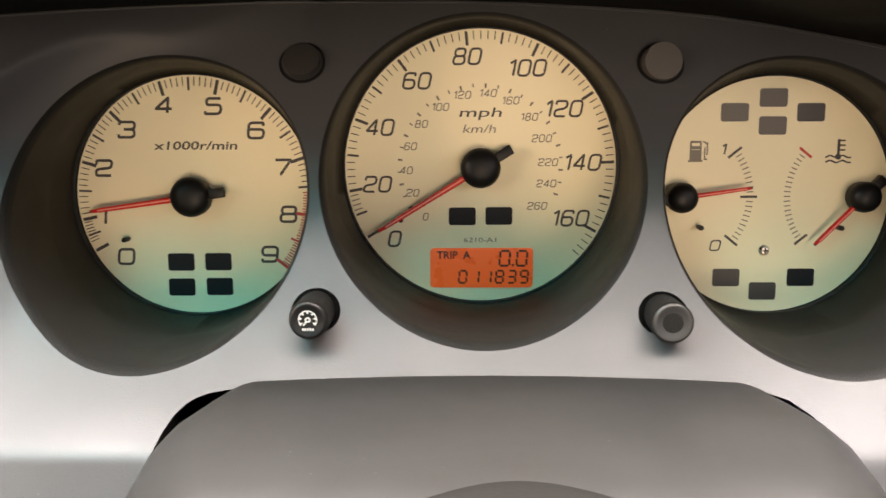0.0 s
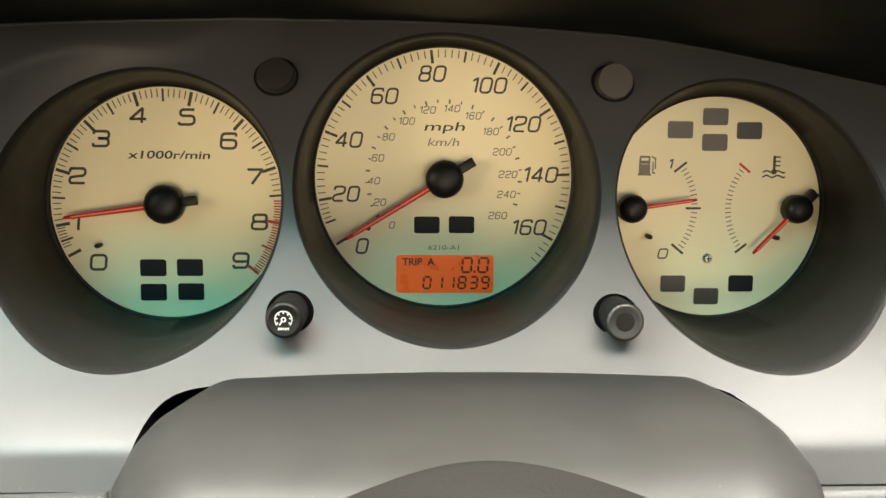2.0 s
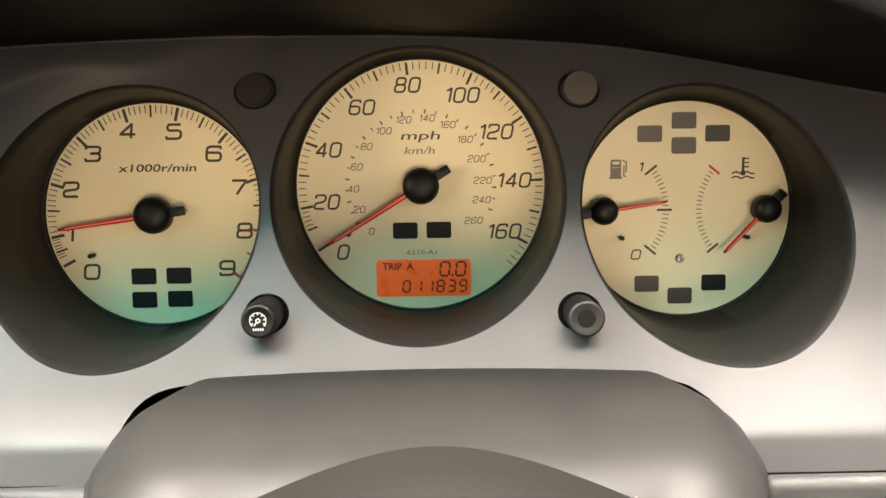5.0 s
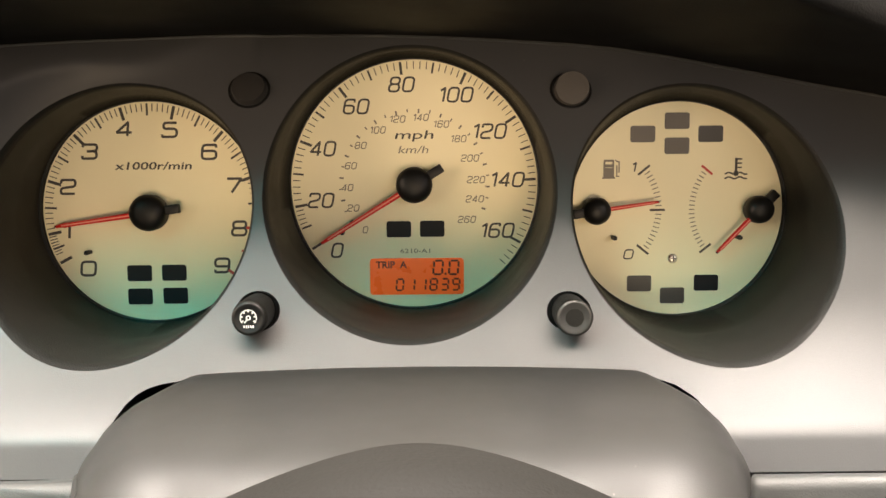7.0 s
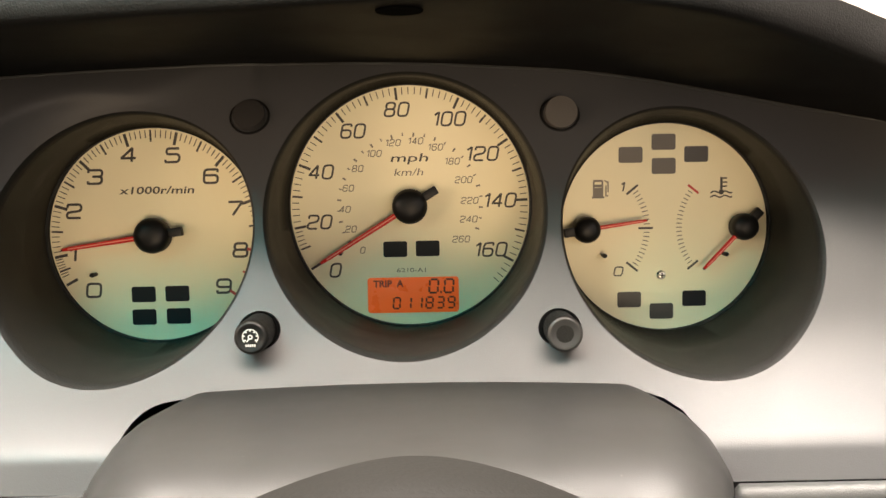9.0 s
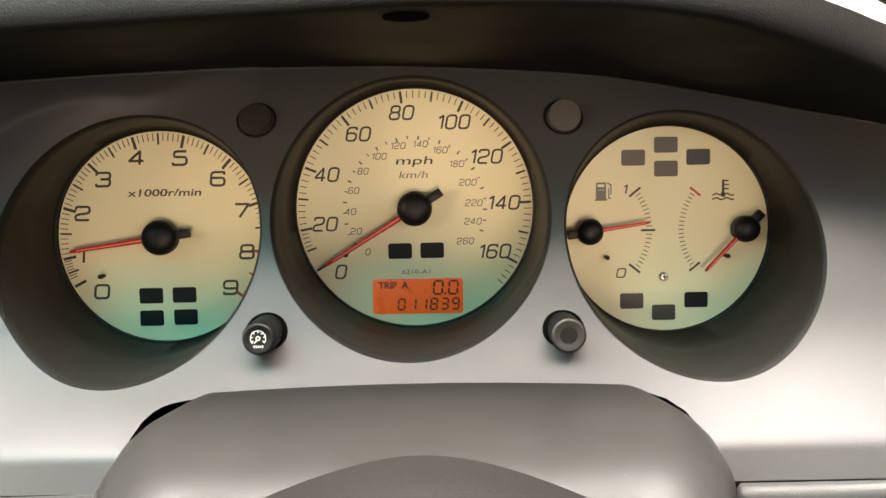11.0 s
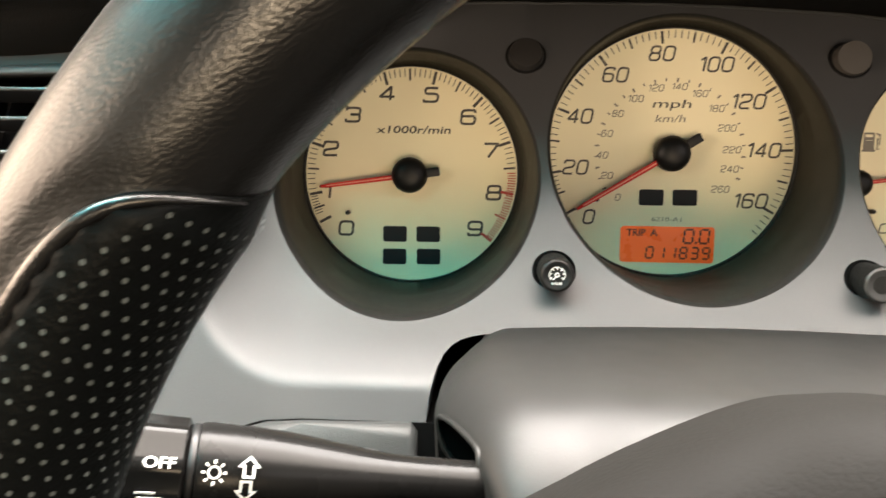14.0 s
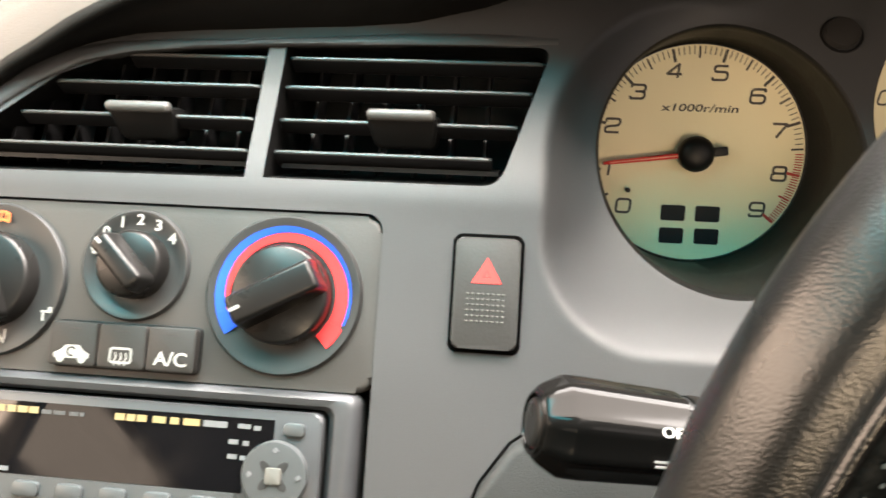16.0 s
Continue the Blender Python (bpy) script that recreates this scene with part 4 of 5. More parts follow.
def on_stalk(bm, share, lift, up=0.0):
    """Lays flat artwork (x, z) on the side of the stalk that faces the driver."""
    nrm = (SF * math.cos(up) + SU.cross(SF) * -math.sin(up)).normalized()
    right = -SU
    upv = right.cross(-nrm)
    c = S0.lerp(S1, share) + nrm * lift
    m = Matrix(((right.x, -nrm.x, upv.x, c.x), (right.y, -nrm.y, upv.y, c.y), (right.z, -nrm.z, upv.z, c.z), (0, 0, 0, 1)))
    bm.transform(m)
    return bm


def sun():
    ring = lathe([(0.0010, 0.00004), (0.0014, 0.00004), (0.0014, -0.00004), (0.0010, -0.00004), (0.0010, 0.00004)], 0, 0, 20, False, False)
    return merge(ring, *[bar(0, 0, q * 45, 0.0018, 0.0026, 0.0005, 0) for q in range(8)])


def arrow(s):
    return ribbon([(-0.0010, -0.0019 * s), (0.0010, -0.0019 * s), (0.0010, 0.0003 * s), (0.0019, 0.0003 * s), (0, 0.0021 * s), (-0.0019, 0.0003 * s), (-0.0010, 0.0003 * s)], True, 0.00055, 0)


part("lettering", on_stalk(text("OFF", 0.0022, 0, 0, 0, 1.2, 0.0, 0.02), 0.741, 0.0108, -0.03), M_WHITE, knob, smooth=0)
part("lettering", on_stalk(merge(box(-0.001, 0, 0.0006, 0.004, 0.0001, 0.0005), box(0.0, 0, -0.0006, 0.005, 0.0001, 0.0005)), 0.752, 0.0112, 0.60), M_WHITE, knob, smooth=0)
part("lamp_symbol", on_stalk(sun(), 0.638, 0.0105, 0.10), M_WHITE, stalk, smooth=0)
part("arrow_symbol", on_stalk(arrow(1), 0.572, 0.0105, -0.03), M_WHITE, stalk, smooth=0)
part("arrow_symbol", on_stalk(arrow(-1), 0.575, 0.0105, 0.42), M_WHITE, stalk, smooth=0)

# ---- knobs and caps on the instrument panel ----
def arc_band(cx, cz, a0, a1, r0, r1, y, n=28):
    """A thin flat ring section at depth y."""
    bm = bmesh.new()
    rows = [[bm.verts.new((cx + r * math.cos(a), y, cz + r * math.sin(a))) for r in (r0, r1)] for a in [radians(a0 + (a1 - a0) * i / n) for i in range(n + 1)]]
    for p, q in zip(rows, rows[1:]):
        bm.faces.new((p[0], p[1], q[1], q[0]))
    return bm



def panel_knob(x, y, z, cap, reach, name, label, mat):
    k = thing(name, (x, y + 0.004, z), label, "knob", "panel knobs")
    ring = lathe([(0.0075, 0.0014), (0.0074, 0.0002), (0.0070, -0.0002), (0, -0.0002)], 0, 0, 48)
    ring.transform(Matrix.Translation((x, 0.2653 + 0.5195 * z - 0.0006, z)) @ Matrix.Rotation(-math.atan(0.5195), 4, "X"))
    part("socket", ring, M_VOID, k, "black socket round the knob", smooth=50)
    b = part("barrel", lathe([(0.0058, y + 0.012), (0.0058, y - reach + 0.0022), (cap + 0.0002, y - reach + 0.0009), (cap, y - reach + 0.0005)], x, z, 40), M_TUBE, k, smooth=40)
    part("cap", lathe([(cap, y - reach + 0.0007), (cap - 0.0004, y - reach), (cap - 0.0009, y - reach - 0.0001), (cap * 0.72, y - reach + 0.0003), (cap * 0.4, y - reach + 0.0006), (0, y - reach + 0.0007)], x, z, 40), mat, b, smooth=50)
    return b


b = panel_knob(-0.0331, 0.2421, -0.0407, 0.0054, 0.0107, "dimmer_knob", "black dimmer knob with a white dial symbol", M_BLACK)
yk = 0.2421 - 0.0109
KX, KZ = -0.0331, -0.0404
sym = [arc_band(KX, KZ, -42, 222, 0.0024, 0.0027, yk)]
sym += [bar(KX, KZ, a, 0.0018, 0.0025, 0.0004, yk) for a in range(-30, 215, 40)]
sym += [arc_band(KX, KZ, 0, 360, 0.0004, 0.0008, yk), bar(KX, KZ, 232, 0.0008, 0.0021, 0.0004, yk)]
sym += [box(KX + q * 0.0007, yk, KZ - 0.0028, 0.0004, 0.0001, 0.0008) for q in (-2, -1, 0, 1, 2)]
part("dial_symbol", merge(*sym), M_WHITE, b, smooth=0)
panel_knob(0.0703, 0.2452, -0.0417, 0.0058, 0.0128, "trip_reset_knob", "black trip reset knob with a concave cap", M_SHADECAP)

TIP = Matrix.Rotation(-math.atan(0.5195), 4, "X")
for x, z, h, m, lab in ((-0.0428, 0.0357, 0.0026, M_PLUGDARK, "dark grey round plug in the panel"), (0.0770, 0.0348, 0.0045, M_PLUGLIT, "raised grey round plug in the panel")):
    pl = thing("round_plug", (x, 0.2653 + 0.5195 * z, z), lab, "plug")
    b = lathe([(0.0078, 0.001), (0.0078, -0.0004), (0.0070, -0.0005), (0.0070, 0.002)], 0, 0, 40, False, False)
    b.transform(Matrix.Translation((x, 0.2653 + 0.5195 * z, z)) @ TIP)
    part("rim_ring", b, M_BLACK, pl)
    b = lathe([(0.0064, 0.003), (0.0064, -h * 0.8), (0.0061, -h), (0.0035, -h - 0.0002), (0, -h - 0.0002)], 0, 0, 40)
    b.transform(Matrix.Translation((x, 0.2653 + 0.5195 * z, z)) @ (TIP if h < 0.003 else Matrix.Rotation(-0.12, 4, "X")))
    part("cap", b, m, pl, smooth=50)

# ---- lower dash panel ----
KNEE_L = [(-0.0780, -0.0834), (-0.1113, -0.0838), (-0.1230, -0.0846), (-0.1319, -0.0872), (-0.1430, -0.0920), (-0.1567, -0.1011), (-0.1657, -0.1135), (-0.1740, -0.1350), (-0.1800, -0.2100), (-0.0760, -0.2100), (-0.0760, -0.0860)]
KNEE_R = [(0.1190, -0.0840), (0.3400, -0.0840), (0.3400, -0.2100), (0.1170, -0.2100), (0.1170, -0.0860)]
lower = thing("lower_dash_panel", (0.08, 0.20, -0.20), "grey lower dashboard panel with a dark gap along its top", "dash panel")
for outline in (KNEE_L, KNEE_R):
    knee = prism(outline, 0.2045, 0.26, 0.003, 4)
    for v in knee.verts:
        v.co.y += 0.28 * (v.co.z + 0.0840)
    part("panel", knee, M_FASCIA, lower, smooth=50)
# Black strip put in for the shade between fascia and lower panel.
gap = prism([(x - 0.0010, z + 0.0003) for x, z in KNEE_L[1:9]] + [(0.341, -0.21), (0.341, -0.0837)], 0.2085, 0.27)
for v in gap.verts:
    v.co.y += 0.28 * (v.co.z + 0.0840)
part("gap_shade", gap, M_VOID, lower, "black strip for the shade in the gap", smooth=0)

# ---- hazard switch ----
# The centre console leans back; its things are laid out flat and then set on this plane.
CONSOLE = Matrix.Translation((0.0006, 0.2165, -0.0566)) @ Matrix.Rotation(-math.atan(0.28), 4, "X")


def on_console(name, bm, mat, parent=None, label="", smooth=35):
    bm.transform(CONSOLE)
    return part(name, bm, mat, parent, label, smooth)


HX, HZ = -0.1679, 0.0002
hz = thing("hazard_switch", CONSOLE @ Vector((HX, 0, HZ - 0.019)), "grey hazard warning switch with a red triangle", "switch")
on_console("surround", prism(rrect(0.0232, 0.0385, 0.0030, 5, HX, HZ), -0.0006, 0.006, 0.0005), M_VOID, hz, "black surround")
btn = on_console("button", prism(rrect(0.0208, 0.0358, 0.0024, 5, HX, HZ), -0.0022, 0.004, 0.0008, 3), M_CAP, hz, "grey rocker button")
tri = [(-0.0050, -0.0040), (0.0050, -0.0040), (0, 0.0044)]
inner = [(x * 0.34, z * 0.34 - 0.0009) for x, z in tri]
core = [(x * 0.15, z * 0.15 - 0.0011) for x, z in tri]
HT = HZ + 0.0070
on_console("triangle", prism([(HX + x, HT + z) for x, z in tri], -0.0024, -0.0022), M_TRI, btn, smooth=0)
on_console("triangle_line", prism([(HX + x, HT + z) for x, z in inner], -0.00246, -0.0023), M_TRILINE, btn, smooth=0)
on_console("triangle_core", prism([(HX + x, HT + z) for x, z in core], -0.00252, -0.0023), M_TRI, btn, smooth=0)
for k in range(6):
    for i in range(8):
        on_console("stipple", box(HX - 0.0058 + i * 0.00163, -0.0023, HZ - 0.0004 - k * 0.00175, 0.0009, 0.0004, 0.0007, 0.0002, 1), M_STIPPLE, btn, smooth=60)

# ---- air vents ----
def vent_y(z):
    return 0.2255 + (z + 0.0235) * 0.57


def air_vent(name, x0, x1, tab, label, lefts):
    v = thing(name, ((x0 + x1) / 2, 0.25, -0.021), label, "air vent", "centre air vents")
    for i, z in enumerate((0.0190, 0.0083, -0.0035, -0.0145)):
        a, b = lefts[i]
        y = vent_y(z) + 0.0035
        sec = [(y + 0.0120, z - 0.0030), (y + 0.0120, z - 0.0016), (y + 0.0030, z + 0.0008), (y + 0.0010, z + 0.0010), (y + 0.0002, z + 0.0006), (y, z), (y + 0.0006, z - 0.0010), (y + 0.0048, z - 0.0042), (y + 0.0062, z - 0.0042)]
        bm = sweep([[(x, p, q) for p, q in sec] for x in (a, b)])
        slat = part("slat", bm, M_SLAT, v)
        # thin bead that carries the painted highlight
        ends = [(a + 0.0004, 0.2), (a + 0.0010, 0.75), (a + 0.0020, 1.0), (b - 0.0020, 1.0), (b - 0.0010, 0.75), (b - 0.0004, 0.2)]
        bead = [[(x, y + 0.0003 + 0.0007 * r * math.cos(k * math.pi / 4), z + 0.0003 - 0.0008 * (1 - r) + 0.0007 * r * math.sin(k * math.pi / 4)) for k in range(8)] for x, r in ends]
        part("slat_edge", sweep(bead), M_SLATEDGE, slat, "front edge with its highlight put into the colour")
    n = int((x1 - x0) / 0.0128)
    for i in range(n):
        x = x0 + 0.008 + i * 0.0128
        bm = box(x, 0, 0, 0.0011, 0.012, 0.044)
        for q in bm.verts:
            q.co.y += 0.265 + (q.co.z) * 0.5
        part("vane", bm, M_VANE, v, smooth=0)
    y = vent_y(0) - 0.0015
    pts = [(-0.0126, 0.0026), (-0.0122, 0.0044), (-0.010, 0.0052), (0.0, 0.0055), (0.010, 0.0052), (0.0122, 0.0044), (0.0126, 0.0026), (0.0114, -0.0050), (0.0096, -0.0070), (-0.0086, -0.0070), (-0.0108, -0.0050)]
    bm = prism([(tab + x, z - 0.0052) for x, z in pts], y, y + 0.010, 0.0018, 4)
    for q in bm.verts:
        q.co.y += (0.0008 - q.co.z) * 0.62 - 0.001
    part("tab", bm, M_BLACK, v, "satin black adjuster tab", smooth=50)
    part("tab_cap", box(tab, y - 0.0005, -0.0002, 0.0238, 0.0052, 0.0040, 0.0019, 5), M_TABCAP, v, "rounded top of the adjuster tab, in a lit tone", smooth=50)
    part("duct_floor", box((x0 + x1) / 2, 0.247, -0.0190, x1 - x0 - 0.004, 0.020, 0.0016), M_SLAT, v, smooth=0)


air_vent("air_vent", -0.2440, -0.1640, -0.2001, "black slatted air vent with adjuster tab", ((-0.2440, -0.1522), (-0.2440, -0.1562), (-0.2440, -0.1604), (-0.2440, -0.1685)))
air_vent("air_vent", -0.3620, -0.2530, -0.2945, "black slatted air vent with sloping outer end", ((-0.3060, -0.2532), (-0.3318, -0.2532), (-0.3416, -0.2532), (-0.3520, -0.2532)))
TRIM = [((-0.3668, -0.0222), (-0.3764, -0.0123)), ((-0.3539, -0.0079), (-0.3622, 0.001)), ((-0.3464, -0.0001), (-0.3516, 0.0081)), ((-0.3361, 0.0076), (-0.3401, 0.0152)), ((-0.32, 0.0158), (-0.3291, 0.0205)), ((-0.3019, 0.0197), (-0.3106, 0.0238)), ((-0.2807, 0.0216), (-0.2847, 0.0253)), ((-0.2469, 0.0233), (-0.2474, 0.0265)), ((-0.2003, 0.0246), (-0.2, 0.0293)), ((-0.1479, 0.0254), (-0.1478, 0.0302))]
band = []
for i in range(82):
    u = i / 81 * (len(TRIM) - 1)
    k = min(int(u), len(TRIM) - 2)
    f = u - k
    p, q = Vector(TRIM[k][0]).lerp(Vector(TRIM[k + 1][0]), f), Vector(TRIM[k][1]).lerp(Vector(TRIM[k + 1][1]), f)
    sink = 0.0022 * smooth((p.x + 0.180) / 0.03)
    row = []
    for w, lift in ((0.0, -0.006), (0.0, 0.0008), (0.08, 0.0018), (0.3, 0.0026), (0.6, 0.0026), (0.88, 0.0014), (1.0, 0.0), (1.0, -0.006)):
        c = p.lerp(q, w)
        row.append((c.x, fascia_soft(c.x, c.y) - lift + sink, c.y))
    band.append(row)
tagged(part("vent_trim", sweep(band), M_PANEL, smooth=50), "grey trim band curving over the air vents", "trim", kind="structure")

# ---- heater controls ----
ctl = thing("heater_control_panel", CONSOLE @ Vector((-0.288, 0, -0.034)), "grey heater control panel with three rotary knobs", "heater controls")
plate = on_console("plate", prism(rrect(0.1702, 0.0582, 0.0060, 6, -0.2876, -0.0054), 0.0006, 0.0066, 0.0024, 3), M_PLATE, ctl)


def arc(cx, cz, a0, a1, r0, r1, y, n=40, rise=0.0, r0_end=None, r1_end=None):
    """A flat ring section; its inner and outer radius may change along the way."""
    bm = bmesh.new()
    rows = []
    r0_end, r1_end = r0_end or r0, r1_end or r1
    for i in range(n + 1):
        u = i / n
        a, p, q = radians(a0 + (a1 - a0) * u), r0 + (r0_end - r0) * u, r1 + (r1_end - r1) * u
        rows.append([bm.verts.new((cx + r * math.cos(a), yy, cz + r * math.sin(a))) for r, yy in ((p, y), (q, y - rise), (q, y - rise + 0.0004), (p, y + 0.0004))])
    for a, b in zip(rows, rows[1:]):
        for q in range(4):
            bm.faces.new((a[q], a[(q + 1) % 4], b[(q + 1) % 4], b[q]))
    bm.faces.new(rows[0])
    bm.faces.new(rows[-1][::-1])
    return bm


def heater_knob(cx, cz, rd, rk, turn, label):
    d = on_console("dish", lathe([(rd + 0.0008, 0.0012), (rd + 0.0006, -0.0004), (rd, -0.0012), (rd - 0.0012, -0.0010), (rk + 0.004, 0.0002), (rk + 0.0008, 0.0004), (0, 0.0004)], cx, cz, 72), M_DISH, plate, smooth=50)
    k = on_console("knob", lathe([(rk + 0.0003, 0.0012), (rk, -0.0050), (rk - 0.0005, -0.0062), (rk - 0.0014, -0.0068), (0, -0.0070)], cx, cz, 56), M_KNOB, ctl, label, smooth=40)
    g = box(0, -0.0093, 0, rk * 1.92, 0.0110, rk * 0.78, 0.0022, 4)
    for v in g.verts:
        if v.co.y < -0.0085:
            v.co.z *= 0.80
            v.co.x *= 0.96
    m = Matrix.Translation((cx, 0, cz)) @ Matrix.Rotation(-radians(turn), 4, "Y")
    g.transform(m)
    on_console("grip_bar", g, M_KNOB, k, smooth=45)
    p = box(rk * 0.76, -0.0149, 0, rk * 0.22, 0.0003, 0.0011, 0.0001, 1)
    p.transform(m)
    on_console("pointer", p, M_HEATPRINT, k, smooth=0)
    return d


TX, TZ = -0.2347, -0.0042
d = heater_knob(TX, TZ, 0.0258, 0.0163, 208, "black temperature knob, turned low")
on_console("blue_ring", merge(arc(TX, TZ, 198, -23, 0.0199, 0.0231, -0.0004, 44, 0.0006, 0.0222, 0.0231), arc(TX, TZ, 217, 198.2, 0.0176, 0.0231, -0.0004, 8, 0.0006)), M_BLUE, d, smooth=0)
on_console("red_ring", merge(arc(TX, TZ, 197, -26, 0.0182, 0.0197, 0.0, 44, 0.0004, 0.0176, 0.0220), arc(TX, TZ, -26.2, -46, 0.0174, 0.0231, -0.0004, 8, 0.0006)), M_REDRING, d, smooth=0)
FX, FZ = -0.2869, 0.0030
d = heater_knob(FX, FZ, 0.0183, 0.0114, 135, "black fan knob set to zero")
for s, a in (("0", 136), ("1", 112), ("2", 88), ("3", 63), ("4", 38)):
    on_console("numeral", text(s, 0.0036, FX + 0.0156 * math.cos(radians(a)), FZ + 0.0156 * math.sin(radians(a)), -0.0012, 1.1, 0.0, 0.02), M_HEATPRINT, d, smooth=0)
on_console("fan_symbol", merge(*[box(-0.3009, -0.0012, 0.0080, 0.0042, 0.0001, 0.0012, turn=Matrix.Rotation(radians(q), 4, "Y")) for q in (0, 60, 120)]), M_HEATPRINT, d, smooth=0)
AX, AZ = -0.3376, -0.0044
d = heater_knob(AX, AZ, 0.0258, 0.0163, 112, "black air direction knob")
on_console("defrost_symbol", merge(arc(-0.3370, 0.0140, 125, 55, 0.0046, 0.0054, -0.0012, 10), arc(-0.3370, 0.0112, 120, 60, 0.0046, 0.0054, -0.0012, 10), box(-0.3399, -0.0012, 0.0167, 0.0008, 0.0001, 0.0030), box(-0.3341, -0.0012, 0.0167, 0.0008, 0.0001, 0.0030), *[box(-0.3387 + q * 0.0017, -0.0013, 0.0170, 0.0005, 0.0001, 0.0034) for q in range(3)]), M_ORANGE, d, smooth=0)
on_console("flow_symbol", merge(box(-0.3163, -0.0012, -0.0145, 0.0040, 0.0001, 0.0008), box(-0.3173, -0.0012, -0.0160, 0.0008, 0.0001, 0.0034), box(-0.3150, -0.0012, -0.0137, 0.0016, 0.0001, 0.0016)), M_HEATPRINT, d, smooth=0)
on_console("flow_symbol", merge(box(-0.3315, -0.0012, -0.0242, 0.0040, 0.0001, 0.0008, turn=Matrix.Rotation(0.9, 4, "Y")), box(-0.3302, -0.0012, -0.0230, 0.0008, 0.0001, 0.0034)), M_HEATPRINT, d, smooth=0)

on_console("button_surround", prism(rrect(0.0518, 0.0158, 0.0020, 4, -0.2868, -0.0245), -0.0004, 0.003, 0.0004), M_BLACK, ctl)
for i, s in enumerate(("recirculation", "rear_screen", "A/C")):
    x = -0.3040 + i * 0.0171
    b = on_console("push_button", prism(rrect(0.0166, 0.0146, 0.0014, 4, x, -0.0245), -0.0036, 0.002, 0.0007), M_PLUGDARK, ctl, "dark grey push button with white symbol")
    yb = -0.0037
    on_console("indicator", box(x, yb, -0.0193, 0.0042, 0.0001, 0.0006), M_CAP, b, smooth=0)
    z = -0.0275
    if s == "A/C":
        on_console("lettering", text("A/C", 0.0044, x, z, yb, 1.1, 0.0, 0.02), M_HEATPRINT, b, smooth=0)
    elif s == "rear_screen":
        on_console("symbol", merge(ribbon(rounded([(x - 0.0036, z - 0.0022), (x + 0.0036, z - 0.0022), (x + 0.0036, z + 0.0024), (x - 0.0036, z + 0.0024)], True, 0.0010), True, 0.0008, yb), *[ribbon([(x - 0.0018 + q * 0.0018, z - 0.0032), (x - 0.0021 + q * 0.0018, z - 0.0018), (x - 0.0015 + q * 0.0018, z - 0.0006), (x - 0.0018 + q * 0.0018, z + 0.0010)], False, 0.0006, yb) for q in range(3)]), M_HEATPRINT, b, smooth=0)
    else:
        body = prism([(x - 0.0060, z - 0.0018), (x + 0.0060, z - 0.0018), (x + 0.0062, z - 0.0002), (x + 0.0040, z + 0.0010), (x + 0.0026, z + 0.0026), (x - 0.0020, z + 0.0026), (x - 0.0040, z + 0.0008), (x - 0.0061, z - 0.0002)], yb, yb + 0.0001)
        on_console("symbol", merge(body, *[lathe([(0, yb), (0.0014, yb), (0.0014, yb + 0.0001), (0, yb + 0.0001)], x + q, z - 0.0020, 16) for q in (-0.0038, 0.0038)]), M_HEATPRINT, b, smooth=0)
        on_console("symbol_arrow", arc(x, z + 0.0004, 30, 300, 0.0011, 0.0017, yb - 0.0001, 14), M_PLUGDARK, b, smooth=0)

# ---- car radio ----
rad = thing("car_radio", CONSOLE @ Vector((-0.2883, 0, -0.090)), "silver and black car radio with dark display", "car radio")
frame_out, frame_in = rrect(0.1640, 0.0560, 0.0040, 5, -0.2880, -0.0626), rrect(0.1440, 0.0450, 0.0030, 5, -0.2885, -0.0632)
sec = []
for y, o in ((0.013, 0), (0.002, 0), (-0.001, 0.16), (-0.0022, 0.40), (-0.0015, 0.75), (0.002, 1.0), (0.009, 1.0)):
    sec.append([(a[0] + (b[0] - a[0]) * o, y, a[1] + (b[1] - a[1]) * o) for a, b in zip(frame_out, frame_in)])
on_console("trim_ring", sweep(sec, caps=False), M_SILVER, rad, "bevelled silver trim ring", smooth=40)
on_console("housing", prism(rrect(0.1600, 0.0520, 0.0030, 5, -0.2880, -0.0626), 0.0065, 0.020), M_VOID, rad, "black radio housing", smooth=0)
face = on_console("faceplate", prism(rrect(0.1424, 0.0434, 0.0030, 5, -0.2885, -0.0632), -0.0026, 0.007, 0.0012, 3), M_SILVER, rad, "silver faceplate", smooth=40)
FY = -0.0028
glass = on_console("display_window", prism([(-0.3560, -0.0445), (-0.2329, -0.0445), (-0.2329, -0.0505), (-0.2420, -0.0590), (-0.2420, -0.0680), (-0.3560, -0.0680)], FY, 0.003), M_GLASS, face, "glossy black display window", smooth=0)
YG = FY - 0.0001
for x, w in ((-0.3270, 0.0036), (-0.3228, 0.0030), (-0.3190, 0.0034), (-0.3151, 0.0034), (-0.2850, 0.0034), (-0.2812, 0.0030), (-0.2775, 0.0034), (-0.2715, 0.0044), (-0.2663, 0.0030), (-0.2605, 0.0056)):
    on_console("logo_bar", box(x, YG, -0.0471, w, 0.0001, 0.0022), M_GOLD, glass, smooth=0)
for x, w in ((-0.3105, 0.0036), (-0.3060, 0.0040), (-0.3010, 0.0030), (-0.2982, 0.0016)):
    on_console("print_bar", box(x, YG, -0.0474, w, 0.0001, 0.0013), M_GREYKEY, glass, smooth=0)
on_console("print_bar", box(-0.2525, YG, -0.0471, 0.0080, 0.0001, 0.0020), M_PRINT, glass, smooth=0)
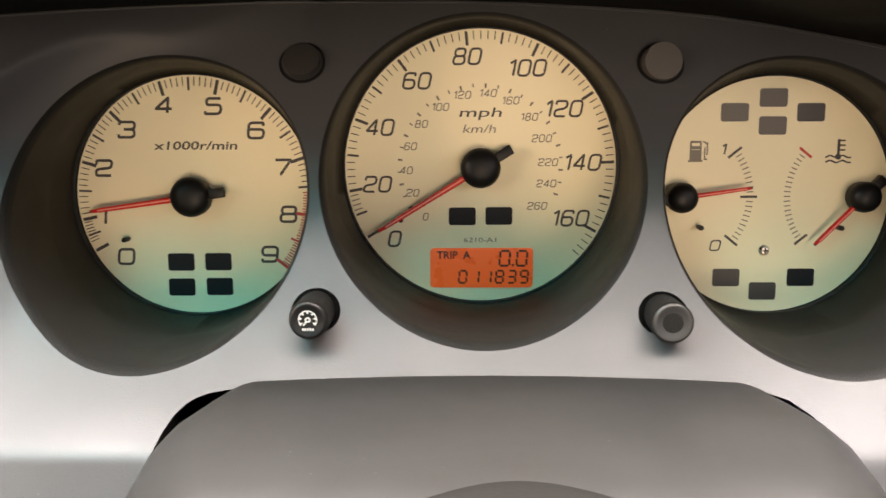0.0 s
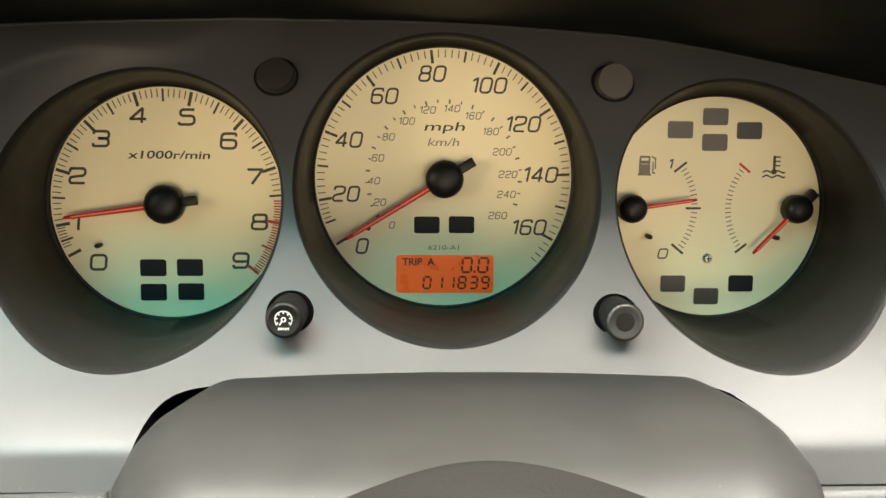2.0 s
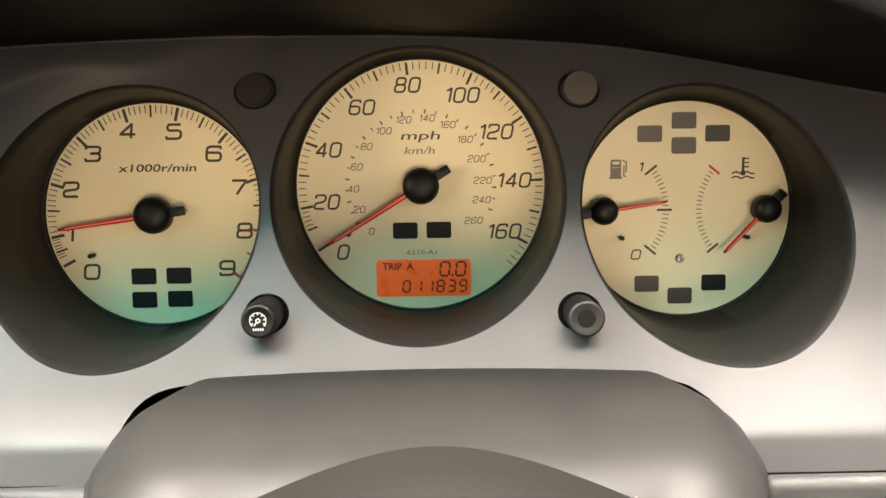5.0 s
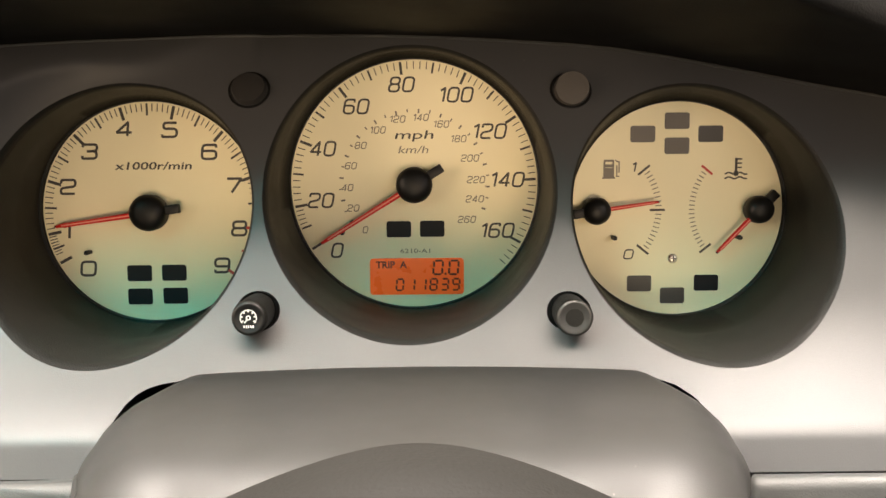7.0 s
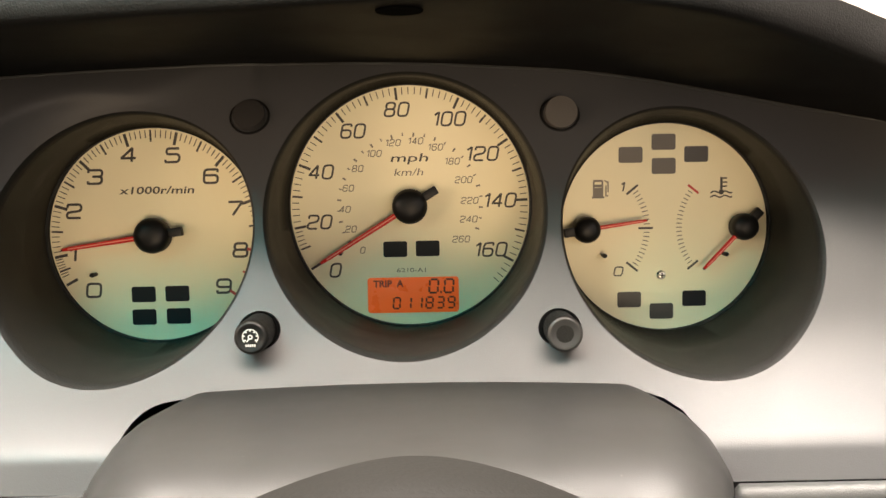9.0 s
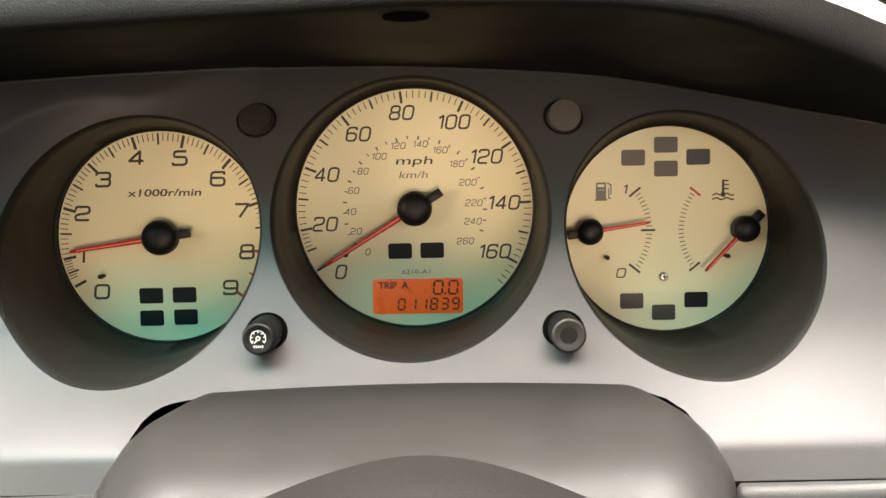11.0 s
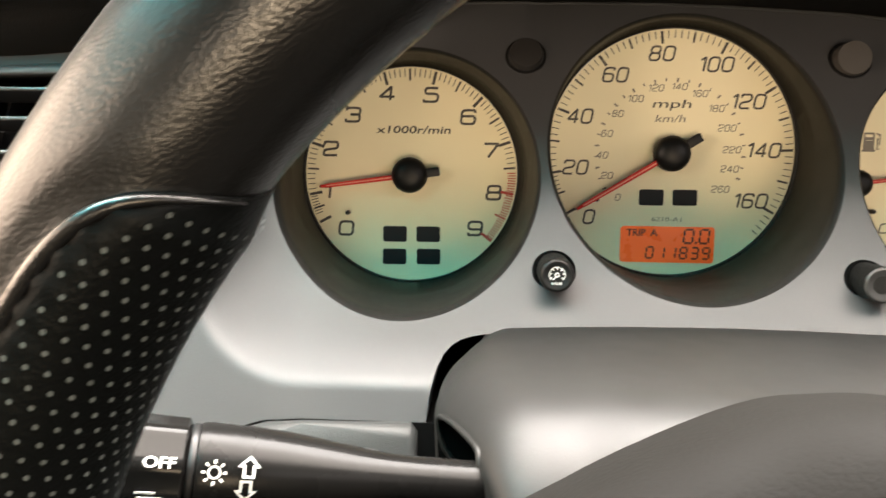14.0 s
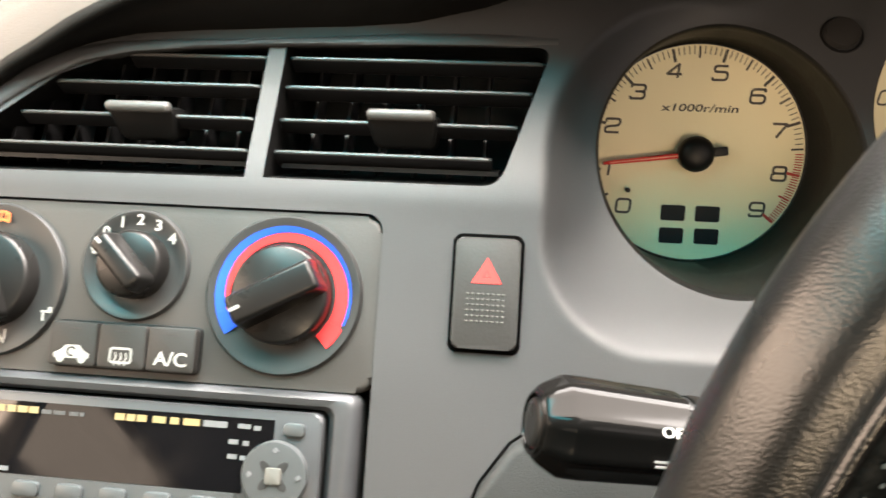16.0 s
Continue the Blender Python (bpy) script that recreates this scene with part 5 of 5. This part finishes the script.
for x, z, w in ((-0.2428, -0.0471, 0.0044), (-0.2385, -0.0474, 0.0024), (-0.2460, -0.0522, 0.0032), (-0.2418, -0.0524, 0.0020), (-0.2460, -0.0568, 0.0032), (-0.2425, -0.0570, 0.0018), (-0.3240, -0.0665, 0.0050)):
    on_console("print_bar", box(x, YG, z, w, 0.0001, 0.0015), M_PRINT, glass, smooth=0)
PX, PZ = -0.2313, -0.0615
pad = on_console("cursor_pad", lathe([(0.0109, FY + 0.002), (0.0109, FY - 0.0010), (0.0103, FY - 0.0018), (0.0060, FY - 0.0022), (0, FY - 0.0020)], PX, PZ, 48), M_GREYKEY, face, "round grey cursor pad", smooth=40)
star = []
for i in range(48):
    a = 2 * math.pi * i / 48
    r = 0.0022 + 0.0040 * abs(math.sin(2 * a)) ** 3
    star.append((PX + r * math.cos(a), PZ + r * math.sin(a)))
on_console("cross_groove", prism(star, FY - 0.00235, FY), M_DISH, pad, smooth=0)
on_console("centre_key", prism(rrect(0.0052, 0.0052, 0.0008, 4, PX, PZ), FY - 0.0030, FY, 0.0004), M_KEYPALE, pad, smooth=40)
for q in range(4):
    on_console("print_bar", box(PX + 0.0080 * math.cos(q * math.pi / 2), FY - 0.0021, PZ + 0.0080 * math.sin(q * math.pi / 2), 0.0013, 0.0006, 0.0013, turn=Matrix.Rotation(math.pi / 4, 4, "Y")), M_PRINT, pad, smooth=0)
on_console("eject_key", prism(rrect(0.0070, 0.0042, 0.0016, 4, -0.2262, -0.0470), FY - 0.0012, FY + 0.001, 0.0006), M_GREYKEY, face, smooth=40)
on_console("key_strip", prism([(-0.3560, -0.0682), (-0.2440, -0.0682), (-0.2440, -0.0840), (-0.3560, -0.0840)], FY - 0.0003, 0.003), M_GREYKEY, face, smooth=0)
for i in range(7):
    on_console("preset_key", prism(rrect(0.0090, 0.0050, 0.0016, 4, -0.3440 + i * 0.0150, -0.0722), FY - 0.0018, FY + 0.001, 0.0006), M_GREYKEY, face, smooth=40)

# ---- daylight ahead of the windscreen ----
sky = [(2.6 * math.sin(radians(a)), 0.2 + 2.6 * math.cos(radians(a))) for a in range(-66, 67, 6)]
bm = sweep([[(x, y, 0.80), (x, y, 2.3), (x * 1.02, y + 0.05, 2.3), (x * 1.02, y + 0.05, 0.80)] for x, y in sky])
tagged(part("backdrop", bm, M_SKY, raw=True), "plain pale daylight beyond the windscreen", "backdrop", kind="structure")

# ---- plain cabin round the dash (world coordinates) ----
def wall(name, pieces, mat, label):
    bm = merge(*[box((a + b) / 2, (c + d) / 2, (e + f) / 2, b - a, d - c, f - e) for a, b, c, d, e, f in pieces])
    return tagged(part(name, bm, mat, smooth=0, raw=True), label, "cabin wall", kind="structure")


wall("floor", [(-1.2, 0.7, -2.3, 1.1, -0.05, 0.0)], M_CARPET, "dark carpet floor of the car")
wall("ceiling", [(-1.2, 0.7, -2.3, -0.25, 1.20, 1.24)], M_CABIN, "grey cloth roof lining of the car")
wall("wall_right", [(0.56, 0.60, -2.3, 1.1, 0.0, 0.80), (0.56, 0.60, -2.3, 1.1, 1.10, 1.24), (0.56, 0.60, -2.3, -0.90, 0.80, 1.10), (0.56, 0.60, 0.05, 1.1, 0.80, 1.10)], M_CABIN, "plain door side with window opening")
wall("wall_left", [(-1.10, -1.06, -2.3, 1.1, 0.0, 0.70), (-1.10, -1.06, -2.3, 1.1, 1.16, 1.24), (-1.10, -1.06, -2.3, -1.40, 0.70, 1.16), (-1.10, -1.06, -0.82, -0.62, 0.70, 1.16), (-1.10, -1.06, -1.40, -0.82, 0.70, 0.92), (-1.10, -1.06, -0.62, 0.70, 0.70, 0.74), (-1.10, -1.06, 0.70, 1.1, 0.70, 1.16)], M_DOORTRIM, "tan door side with window openings")
wall("wall_rear", [(-1.06, 0.56, -2.12, -2.08, 0.0, 0.64), (-1.06, 0.06, -2.12, -2.08, 0.64, 0.84), (-1.06, 0.56, -2.12, -2.08, 1.12, 1.24), (-1.06, -0.82, -2.12, -2.08, 0.84, 1.12), (0.44, 0.56, -2.12, -2.08, 0.64, 1.12)], M_CABIN, "plain rear end with window openings")
wall("wall_front", [(-1.06, 0.56, 0.95, 1.0, 0.0, 0.85)], M_CABIN, "plain bulkhead ahead of the dash")
